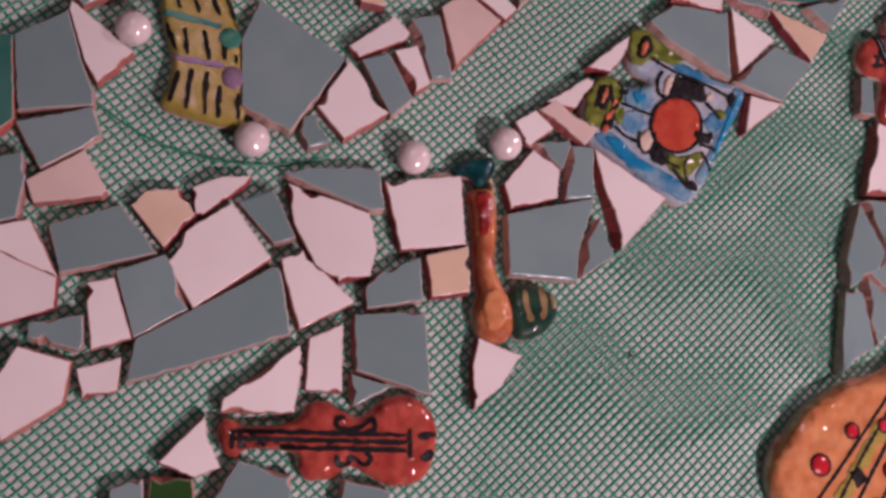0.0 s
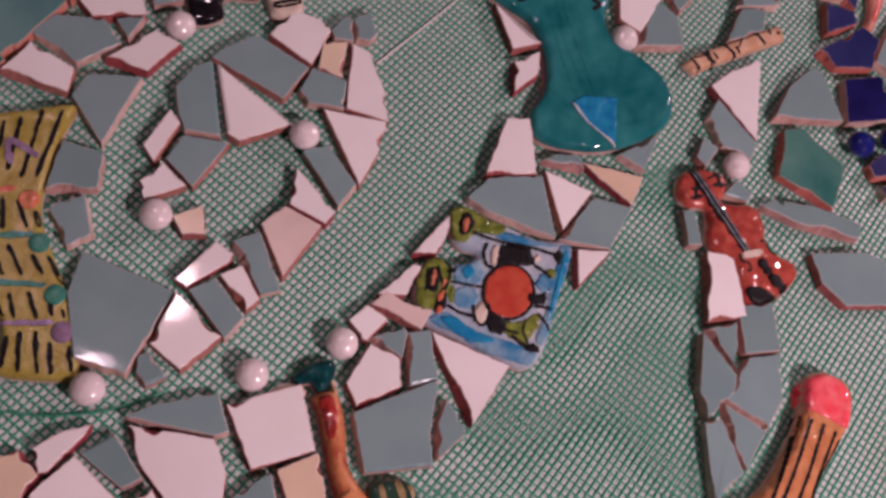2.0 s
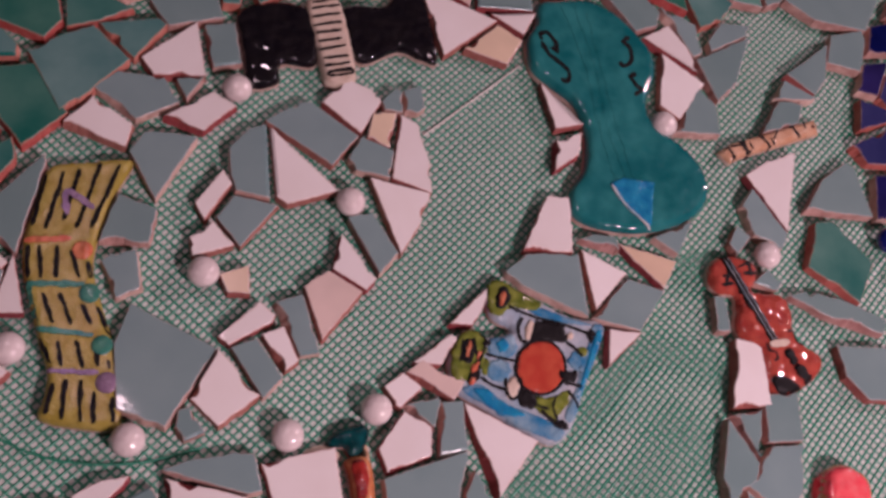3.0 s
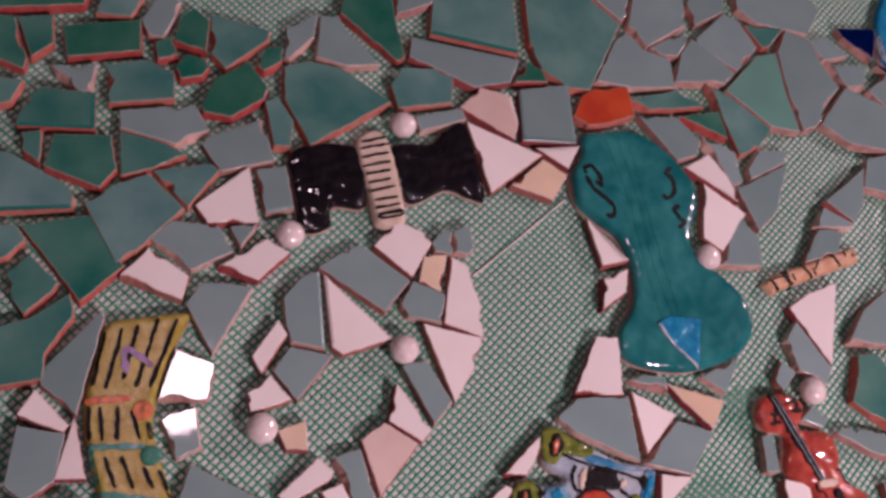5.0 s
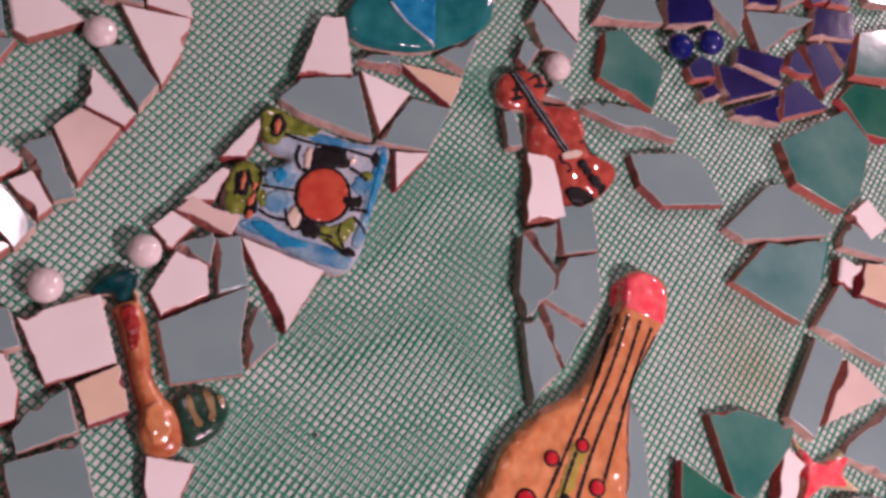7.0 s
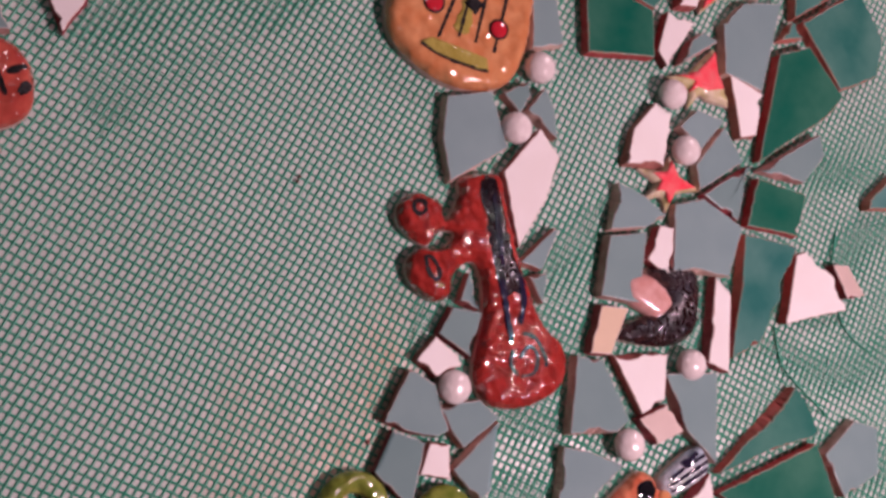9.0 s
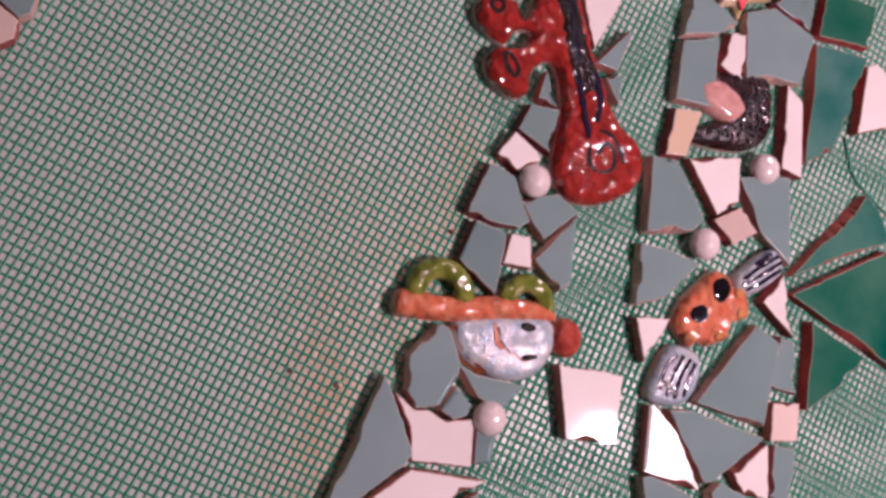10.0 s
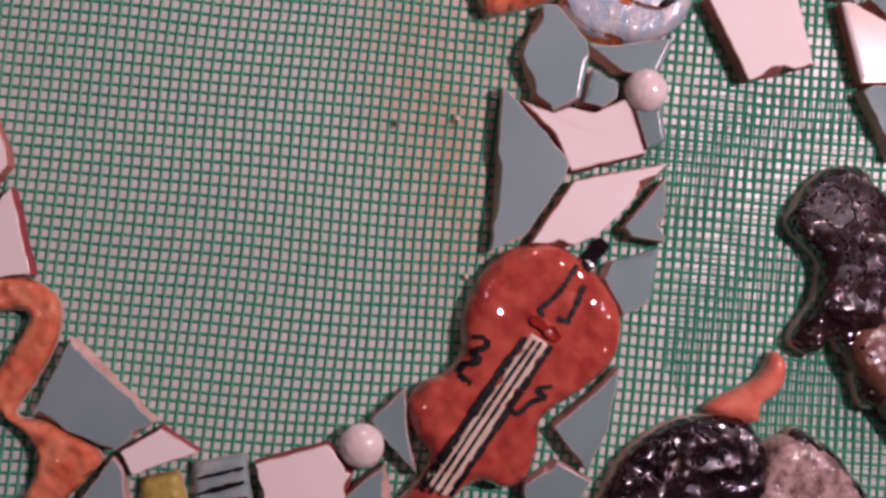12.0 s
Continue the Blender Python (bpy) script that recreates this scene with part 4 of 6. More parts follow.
tile("grey", 135, -385.5, 147.5, -389.5, 166.5, -375, 147.5, -365.5, 139.5, -368)
tile("white", 247, -349.5, 274, -364.5, 293.5, -331, 259, -310.5)
tile("grey", 272, -420.5, 290, -432, 322.5, -439.5, 304.5, -407.5, 288.5, -390, 282.5, -388.5)
tile("salmon", 284.5, -385.5, 313, -409.5, 313, -375, 307, -357.5, 303, -353)
tile("grey", 314.5, -374, 318, -408, 323.5, -409.5, 366, -401, 327.5, -367, 313.5, -361)
tile("white", 338.5, -411, 340, -424, 353.5, -434, 367, -405)
tile("grey", 316.5, -425.5, 328.5, -449.5, 340, -446, 349, -436, 328, -412, 320, -414.5)
tile("white", 294, -450, 315, -457, 329, -450.5, 302.5, -439, 295, -438)
tile("white", 282.5, -481, 311.5, -495, 308.5, -471.5, 312.5, -457.5, 292, -450.5, 282.5, -459.5)
tile("grey", 355.5, -433, 367, -443.5, 383.5, -415, 370.5, -408)
tile("grey", -73, -244.5, -61, -273, -58, -278, -39.5, -280.5, -40, -232)
tile("white", -60.5, -290.5, -54.5, -293, -34.5, -302.5, -39, -284.5, -57.5, -280)
tile("grey", -86.5, -290.5, -71.5, -298.5, -61.5, -285.5, -61.5, -279.5, -83, -283.5)
tile("white", -32.5, -342, -10, -362.5, 4.5, -353, 5.5, -337, -21.5, -322)
tile("grey", 24, -356, 24, -372, 32.5, -357.5, 45, -342.5, 25.5, -342.5)
tile("grey", -12.5, -363, 4.5, -376.5, 16.5, -360, -6, -358)
tile("grey", 77.5, -422, 95, -416.5, 118, -400.5, 105, -401, 79.5, -399)
tile("grey", 45, -417.5, 58, -432, 75, -427, 70.5, -410.5, 53.5, -408)
tile("grey", 51, -34, 58.5, -49, 64.5, -48.5, 81, -28, 46.5, -16.5)
tile("salmon", 23.5, -49.5, 42.5, -58.5, 53, -58, 58, -50.5, 48, -31.5, 37, -23.5)
tile("white", 15, -66, 38.5, -72, 42, -59.5, 22.5, -51.5)
tile("grey", -5.5, -95, 19, -107, 33.5, -84, 35.5, -77.5, 10, -65.5)
tile("grey", -24, -131.5, -0.5, -139.5, 16.5, -111.5, -6, -96.5)
tile("white", -19, -163.5, -10, -162, -5.5, -156, -0.5, -143, -10, -140.5)
tile("white", -51, -189, -34, -201.5, -15.5, -169.5, -42.5, -172.5)
tile("blue", -36, -165, -25, -168.5, -20.5, -163.5, -16, -150, -24, -141.5)
tile("blue", 580.5, 561, 583, 551.5, 603, 530, 606, 532, 618.5, 560.5)
tile("blue", 606.5, 525, 620, 507.5, 635, 502, 639, 506.5, 615.5, 521.5)
tile("blue", 622.5, 456.5, 633, 454, 644.5, 461, 653, 470, 638, 478)
tile("violet", 656, 473.5, 680.5, 471, 687, 490.5, 657.5, 482)
tile("blue", 692.5, 461.5, 716, 464.5, 730, 489.5, 698, 489.5)
tile("violet", 670.5, 409.5, 694, 404.5, 703, 425.5, 679, 427.5)
tile("violet", 706.5, 408.5, 737, 404, 747, 421, 714, 424.5)
tile("grey", 674.5, 389, 681.5, 378, 695.5, 372.5, 715, 397, 695, 396.5)
tile("grey", 696, 365, 711, 350, 739, 349, 761.5, 392, 720, 396.5)
tile("grey", 629, 347.5, 660.5, 360, 678, 376, 665.5, 395.5, 651.5, 396)
tile("violet", 668.5, 365.5, 698, 346.5, 703, 351, 692, 368, 679.5, 374.5)
tile("blue", 673.5, 337, 684, 335.5, 691, 344, 670.5, 361.5)
tile("blue", 637.5, 339, 662.5, 331, 672.5, 339.5, 657.5, 354)


# ---- glass beads ----
def bead_mesh():
    bm = bmesh.new()
    bmesh.ops.create_uvsphere(bm, u_segments=28, v_segments=16, radius=1)
    for v in bm.verts:
        v.co.z *= 0.78
    return bm


def bead(x, y, r, glass, name, label, group):
    bm = bead_mesh()
    for v in bm.verts:
        v.co = v.co * (r / 1000) + Vector((x / 1000, y / 1000, (-1.7 + 0.78 * r) / 1000))
    ob = part(name, bm, glass, None, "", True)
    return tagged(ob, label, "bead", group)


bead(-25, 228, 9.6, PEARL, "glass_bead", "round pearly white glass bead between the tiles", "pearl beads")
bead(123, 165.5, 9.6, PEARL, "glass_bead", "round pearly white glass bead between the tiles", "pearl beads")
bead(175.5, 176, 9.6, PEARL, "glass_bead", "round pearly white glass bead between the tiles", "pearl beads")
bead(36.5, 171, 9.6, PEARL, "glass_bead", "round pearly white glass bead between the tiles", "pearl beads")
bead(111, 393, 9.6, PEARL, "glass_bead", "round pearly white glass bead between the tiles", "pearl beads")
bead(82.5, 267.5, 9.6, PEARL, "glass_bead", "round pearly white glass bead between the tiles", "pearl beads")
bead(175.5, 310, 9.6, PEARL, "glass_bead", "round pearly white glass bead between the tiles", "pearl beads")
bead(458.5, 259, 9.6, PEARL, "glass_bead", "round pearly white glass bead between the tiles", "pearl beads")
bead(558.5, 265, 9.8, COBALT, "blue_bead", "round cobalt blue glass bead", "blue beads")
bead(585, 266, 9.8, COBALT, "blue_bead", "round cobalt blue glass bead", "blue beads")
bead(487, -95.5, 9.6, PEARL, "glass_bead", "round pearly white glass bead between the tiles", "pearl beads")
bead(482, -131, 9.6, PEARL, "glass_bead", "round pearly white glass bead between the tiles", "pearl beads")
bead(432.5, -253.5, 9.6, PEARL, "glass_bead", "round pearly white glass bead between the tiles", "pearl beads")
bead(376, -85.5, 9.6, PEARL, "glass_bead", "round pearly white glass bead between the tiles", "pearl beads")
bead(404.5, -56, 9.6, PEARL, "glass_bead", "round pearly white glass bead between the tiles", "pearl beads")
bead(285, -210.5, 9.6, PEARL, "glass_bead", "round pearly white glass bead between the tiles", "pearl beads")
bead(374.5, -281, 9.6, PEARL, "glass_bead", "round pearly white glass bead between the tiles", "pearl beads")
bead(210, -321.5, 9.6, PEARL, "glass_bead", "round pearly white glass bead between the tiles", "pearl beads")
bead(15.5, -347.5, 9.6, PEARL, "glass_bead", "round pearly white glass bead between the tiles", "pearl beads")
bead(197.5, 473.5, 9.6, PEARL, "glass_bead", "round pearly white glass bead between the tiles", "pearl beads")
bead(405.5, 362, 9.6, PEARL, "glass_bead", "round pearly white glass bead between the tiles", "pearl beads")


# ---- ceramic pieces ----
def piece(name, label, loop_flat, height, round_mm, mat, category="ornament", lump=0.35, body="body"):
    ob = thing(name, label, category)
    loop = smooth_loop(pairs(loop_flat))
    rel = Relief([loop], height + 1.6, round_mm, lump)
    slab(body, loop, rel, mat, ob)
    return ob, rel


# striped plaque with music notes
note_plaque, rel = piece("note_plaque", "mustard wavy ceramic plaque with black stripes and notes", (-3.5, 340, -11.5, 316, -17.5, 295, -18, 274, -14.5, 253, -10, 232.5, -5.5, 213, -7, 200, -10, 188, 5.5, 181.5, 30.5, 178.5, 33, 196.5, 31.5, 216.5, 29, 233.5, 23.5, 257.5, 20.5, 275, 24, 293, 33, 318.5, 45, 340.5, 41.5, 344.5, 17, 343.5), 6.5, 3.0, MUSTARD)
for line in ((-4.5, 334, -12.5, 301.5), (5.5, 335.5, -5, 299), (14.5, 337, 5, 304), (26.5, 340.5, 12, 298.5), (37.5, 339.5, 20, 298),
             (-14.5, 289, -15, 269), (-8.5, 288.5, -7.5, 268.5), (1.5, 288, 0.5, 268), (9, 284.5, 13, 267.5), (18, 277, 19.5, 267),
             (-6.5, 259, -1.5, 241), (2.5, 258.5, 8.5, 239.5), (14.5, 251, 19, 238.5), (22.5, 249, 29, 232.5),
             (-8.5, 232.5, -3, 217.5), (1.5, 230, 3, 215.5), (11, 229.5, 14, 213.5), (21, 224, 22, 214), (27.5, 217, 28.5, 212),
             (-1.5, 206, -6, 189), (5, 207.5, 2.5, 185.5), (13, 206.5, 12, 183), (19.5, 199.5, 19, 181.5), (29, 195.5, 29, 181.5)):
    stroke("stripe", line, 2.7, rel, INK, note_plaque)
stroke("note_stem", (-16.5, 292, 9, 292), 3.6, rel, BRIGHT, note_plaque, "orange-red raised note", 0.9)
stroke("note_stem", (-17, 265.5, 16, 263), 3.6, rel, VERDE, note_plaque, "teal raised note", 0.9)
stroke("note_stem", (-14.5, 264.5, -10.5, 239.5), 3.6, rel, VERDE, note_plaque, "teal raised note", 0.9)
stroke("note_stem", (-11, 238.5, 20, 232), 3.6, rel, VERDE, note_plaque, "teal raised note", 0.9)
stroke("note_stem", (-5, 213.5, 22.5, 210), 3.0, rel, PLUM, note_plaque, "plum raised note", 0.9)
stroke("note_stem", (7, 307.5, 7, 322.5, 22, 310.5), 4.0, rel, PLUM, note_plaque, "plum raised note", 0.9)
for x, y, r, m in ((*(15, 284.5), 6.0, BRIGHT), (*(18.5, 257.5), 6.0, VERDE), (*(24.5, 226), 6.0, VERDE), (*(26.5, 204), 6.2, PLUM)):
    dome("note_head", x, y, r, 1.5, rel, m, note_plaque)

# saxophone
sax, rel = piece("saxophone", "orange ceramic saxophone with dark green mouthpiece and striped bell", (153.5, 148, 163.5, 150.5, 169, 146.5, 169.5, 128, 167.5, 109, 171, 96.5, 175.5, 87.5, 176.5, 74.5, 172, 66, 162.5, 65, 155.5, 70, 154, 81.5, 157, 90.5, 156, 103, 155.5, 124.5, 154.5, 140.5), 9.5, 6.5, AMBER)
cap = Relief([smooth_loop(pairs((144, 160, 149.5, 165.5, 158.5, 168, 166.5, 169, 170.5, 164.5, 166, 154, 158.5, 149, 154, 156, 148, 156.5)))], 9.0, 7.0, 0.9)
slab("mouthpiece", cap.loops[0], cap, DEEP, sax, "dark green glazed mouthpiece")
tail = Relief([smooth_loop(pairs((131.5, 156, 140.5, 159.5, 146.5, 157.5, 152.5, 153, 150, 150.5, 143, 154.5, 135.5, 153.5)))], 5.5, 2.5)
slab("bare_tip", tail.loops[0], tail, CREAM, sax, "bare pinkish clay tip")
horn = Relief([smooth_loop(pairs((175, 94, 187, 96.5, 198.5, 93.5, 203, 85, 199, 75.5, 189.5, 68.5, 178.5, 67, 174.5, 74.5)))], 9.0, 7.0)
bell = slab("bell", horn.loops[0], horn, BOTTLE, sax, "dark green bell with ochre stripes")
for line in ((182.5, 93.5, 183.5, 84, 186, 76), (191.5, 94.5, 193.5, 85.5, 192, 77.5), (198.5, 92.5, 199.5, 83.5)):
    stroke("bell_stripe", line, 3.6, horn, OCHRE, bell)
reed = Relief([smooth_loop(pairs((166.5, 160, 168.5, 152.5, 168.5, 144.5, 165, 145)))], 9.5, 2.0)
slab("reed", reed.loops[0], reed, PEACH, sax, "thin peach reed")
patch("glaze_stain", brushed_loop(pairs((157.5, 145.5, 164.5, 146.5, 165.5, 134, 162, 123, 158, 124.5, 157.5, 135.5))), rel, RUST, sax, "reddish brown stain", 0.3)
patch("glaze_stain", brushed_loop(pairs((160, 90.5, 168.5, 92, 170.5, 78, 166, 71, 159.5, 74))), rel, ORANGE, sax, "paler orange stain", 0.3)


def violin(name, label, loop, strings, f_holes, blots, mat, bridge=None, height=8.0, ink=2.7):
    ob, rel = piece(name, label, loop, height, 7.0, mat, "violin")
    for line in strings:
        stroke("string", line, ink, rel, INK, ob)
    for line in f_holes:
        stroke("f_hole", line, ink + 0.2, rel, INK, ob)
    for line, w in blots:
        stroke("tailpiece", line, w, rel, INK, ob)
    if bridge:
        stroke("bridge", bridge, 4.5, rel, mat, ob, "", 1.6)
    return ob, rel


violin("violin", "small brick-red ceramic violin with black painted strings", (21.5, 24.5, 28.5, 27, 36.5, 23, 59, 25.5, 66, 33.5, 76, 35, 83, 30.5, 93.5, 27.5, 105, 36, 117, 38, 127.5, 33, 133, 20, 131, 5.5, 123.5, -5.5, 110, -8.5, 98.5, -3.5, 87.5, 2.5, 78.5, -3, 66, -4, 60.5, 3, 57.5, 10, 37, 12, 30, 8, 23, 13.5),
       ((29.5, 21, 115.5, 17), (29.5, 17, 116, 13.5), (31, 13.5, 115.5, 9.5), (28.5, 21.5, 29, 12), (32.5, 21.5, 32.5, 12), (36.5, 20, 44.5, 13), (117.5, 20.5, 117.5, 5.5)),
       ((84.5, 26.5, 80.5, 26, 80.5, 21.5, 87, 20.5, 94, 22.5, 98.5, 25.5, 99, 20, 93.5, 19), (80, 8, 81, 3.5, 86, 4, 87, 7, 93.5, 3, 97.5, 6, 94.5, 9)),
       (((121.5, 16.5, 131.5, 17), 4.0), ((123.5, 4.5, 130, 8.5), 5.0)), RED)
vio, rel = piece("violin", "orange-red ceramic violin with dark fingerboard and tailpiece",
                 (413, 254, 420.5, 260, 432.5, 260.5, 442.5, 257.5, 449, 250.5, 445.5, 241, 440.5, 236, 446, 233, 458, 232, 464.5, 226, 465.5, 213.5, 463, 202.5, 467, 195.5, 477.5, 187, 478, 179.5, 470.5, 172, 457.5, 165, 446, 161.5, 436.5, 163.5, 432, 169.5, 433, 181, 433.5, 191.5, 424, 200.5, 421, 210.5, 425, 222, 426, 232, 415, 235, 410, 243), 8.0, 7.0, RED, "violin")
patch("fingerboard", stroke_loop(pairs((423.5, 260, 433, 231.5, 445, 197.5)), 7.0), rel, INK, vio, "black fingerboard with pale scratched strings", 0.7)
for line in ((423.5, 257.5, 432, 232, 443.5, 198.5), (426, 258, 435.5, 232, 446.5, 199)):
    dashes("string", line, 0.4, rel, PALE, vio, "pale string", 0.9, 3.0)
for line in ((419.5, 245.5, 428, 244), (417.5, 239, 426, 239.5), (433, 251, 444, 255), (435.5, 246, 445.5, 246), (424, 247.5, 420, 237.5), (440.5, 255, 441, 244)):
    stroke("tuning_peg", line, 2.4, rel, INK, vio, "", 0.7)
stroke("bridge", (440.5, 195.5, 455, 196), 5.0, rel, CREAM, vio, "cream bridge", 1.2)
patch("tailpiece", stroke_loop(pairs((452, 191.5, 455.5, 181)), 6.5), rel, INK, vio, "black tailpiece", 0.9)
patch("tailpiece_end", stroke_loop(pairs((455, 180, 463.5, 168.5)), 8.0), rel, INK, vio, "", 0.9)
for line in ((456, 203.5, 461.5, 204, 461, 199.5, 462.5, 195, 465.5, 194.5), (439, 197, 439, 192, 443, 190.5, 443.5, 186, 440.5, 185)):
    stroke("f_hole", line, 1.7, rel, INK, vio)
patch("chin_rest", smooth_loop(pairs((435.5, 173, 443.5, 174, 450.5, 169.5, 455, 164, 446, 161.5, 438, 164.5))), rel, INK, vio, "black chin rest", 0.9)
vio, rel = violin("violin", "large glossy red ceramic violin with cream strings", (127, -335.5, 135.5, -344.5, 138.5, -359, 138, -375.5, 131.5, -388, 118, -396.5, 99.5, -396, 86.5, -393.5, 76.5, -393.5, 67.5, -401.5, 55.5, -406.5, 46, -402.5, 39, -392.5, 18, -390, 4.5, -386.5, 7.5, -376.5, 31, -373, 35, -360, 40.5, -349, 51.5, -346, 62.5, -350, 73.5, -347.5, 84, -337.5, 101, -330.5, 115, -330),
       (), (), (), RED, None, 10.5, 2.2)
for line in ((80.5, -346, 84, -350, 82, -353.5, 76.5, -350.5, 76, -356, 70, -352, 66, -354, 67, -360), (91, -385, 85, -381, 85.5, -386, 80, -383.5, 72.5, -383, 71.5, -379.5)):
    dashes("f_hole", line, 2.4, rel, INK, vio, "", 0.6, 5.0)
board = patch("fingerboard", stroke_loop(pairs((101, -366.5, 78, -371.5, 25, -382)), 10.5), rel, CREAM, vio, "cream strings on a pale fingerboard")
for line, w in (((97, -362, 74.5, -366, 21, -377.5), 3), ((99, -365.5, 75, -370, 23, -381), 1.3), ((100.5, -368, 77, -373, 25.5, -384), 1.3), ((102.5, -372, 79, -377, 28, -388), 2.6)):
    dashes("string", line, w, rel, INK, board, "", 1.2, 7.0)
for line in ((134.5, -355, 121, -358, 109.5, -357.5), (130.5, -363, 121, -367.5, 113.5, -369.5), (109.5, -356.5, 108.5, -361), (112, -365.5, 115.5, -370.5)):
    dashes("black_line", line, 2.2, rel, INK, vio, "", 0.7, 4.0)
stroke("bridge", (104.5, -357.5, 106.5, -372.5), 5.0, rel, RUST, vio, "", 1.8)
stroke("peg", (136, -360, 144, -358, 152.5, -357.5), 8.0, rel, BLACK, vio, "black glazed peg", 1.0)

# cello
cello, rel = piece("cello", "large teal ceramic cello with blue tailpiece", (329.5, 464, 348, 467, 373, 467, 395, 450, 410, 424.5, 409.5, 403, 397.5, 381, 398.5, 363, 415.5, 347, 428, 325.5, 426.5, 306, 413, 291, 388.5, 282.5, 362, 280.5, 335, 286.5, 322, 297, 324.5, 313, 338.5, 331.5, 344, 356.5, 340, 379, 325.5, 394.5, 314.5, 409.5, 315.5, 432, 325, 447.5), 8.0, 7.0, TEAL, "cello", 0.6)
for line in ((326, 430.5, 325.5, 434.5, 331, 436.5, 335.5, 429, 336, 420, 332, 424.5), (326, 429, 329, 419, 338, 409, 341.5, 402, 337.5, 395.5, 334.5, 398.5), (394, 433, 388.5, 429.5, 392.5, 424.5, 391.5, 413.5, 384, 408.5, 382, 412), (392.5, 402.5, 388, 400, 390, 393, 393.5, 389, 387.5, 385)):
    stroke("f_hole", line, 3.3, rel, INK, cello)
for line, w in (((348.5, 460, 356.5, 409.5, 356.5, 356.5, 359.5, 319.5), 3.2), ((358.5, 460, 363, 409, 363, 356.5, 367, 320), 2.6), ((367, 453, 368.5, 404.5, 370.5, 351.5, 374, 318.5), 3)):
    stroke("string_ridge", line, w * 1.7, rel, TEAL, cello, "raised ridge of the neck in the same glaze", 0.3)
patch("tailpiece", [Vector(q) for q in pairs((353.5, 316, 363.5, 319.5, 386, 315.5, 376.5, 280.5, 368, 290, 358.5, 302))], rel, LAKE, cello, "bright blue tailpiece", 0.9)
stroke("tailpiece_edge", (354, 314.5, 360, 301.5, 369.5, 289, 376, 281.5), 1.6, rel, PALE, cello, "pale worn edge", 1.1)

# piano
piano = thing("piano", "black ceramic grand piano with cream keyboard", "piano")
for flat in ((117.5, 456, 162.5, 458, 164.5, 414, 141.5, 413, 138, 398.5, 119.5, 396, 116, 420), (186, 457.5, 215, 460.5, 224.5, 469.5, 244, 475, 249, 417.5, 236.5, 416.5, 221, 423, 192, 415)):
    half = Relief([smooth_loop(pairs(flat))], 7.5, 4.0, 0.6)
    slab("case", half.loops[0], half, BLACK, piano, lean=2.0)
keys = Relief([smooth_loop(pairs((162, 461.5, 185, 465.5, 190, 400.5, 170, 397, 166.5, 414)))], 8.2, 4.0)
keyboard = slab("keyboard", keys.loops[0], keys, CREAM, piano, "cream keyboard with black keys")
for line in ((166, 460, 185.5, 464), (164.5, 454.5, 185, 458.5), (164.5, 448, 184.5, 451.5), (164.5, 441, 184.5, 444.5), (166, 435, 183.5, 438), (167, 428.5, 183, 431.5), (167, 422, 185, 425.5), (169, 415.5, 186, 417.5), (169, 409.5, 186.5, 412), (171.5, 405, 187, 406.5), (171, 402, 173, 405, 186.5, 407.5, 187, 404, 172, 401.5)):
    stroke("black_key", line, 1.9, keys, INK, keyboard)

# flute
flute = thing("flute", "short peach ceramic flute with black marks", "flute")
rel = Relief([straight_loop(pairs((444, 340.5, 456.5, 347.5, 531, 366, 531, 353.5, 460.5, 335.5, 451, 331)))], 7.5, 2.5)
slab("body", rel.loops[0], rel, PEACH, flute)
for line, w in (((450, 343, 453.5, 337.5, 454, 332), 2.2), ((461.5, 348, 464.5, 341, 469, 337), 2.6), ((465, 349, 465.5, 340, 467, 336), 1.6), ((479, 352.5, 483.5, 346, 486, 341.5), 2), ((487.5, 349.5, 489.5, 344), 1.2), ((496, 357, 490, 348.5), 1), ((507.5, 360.5, 510, 354, 512, 350), 2), ((518.5, 362, 518.5, 356.5), 1), ((453.5, 343, 463, 344.5), 1.2), ((469, 346, 471, 340.5), 1.2)):
    dashes("painted_mark", line, w, rel, INK, flute, "", 0.5, 5.0)
dome("finger_hole", *(525.5, 358), 1.6, 0.8, rel, BROWN, flute)

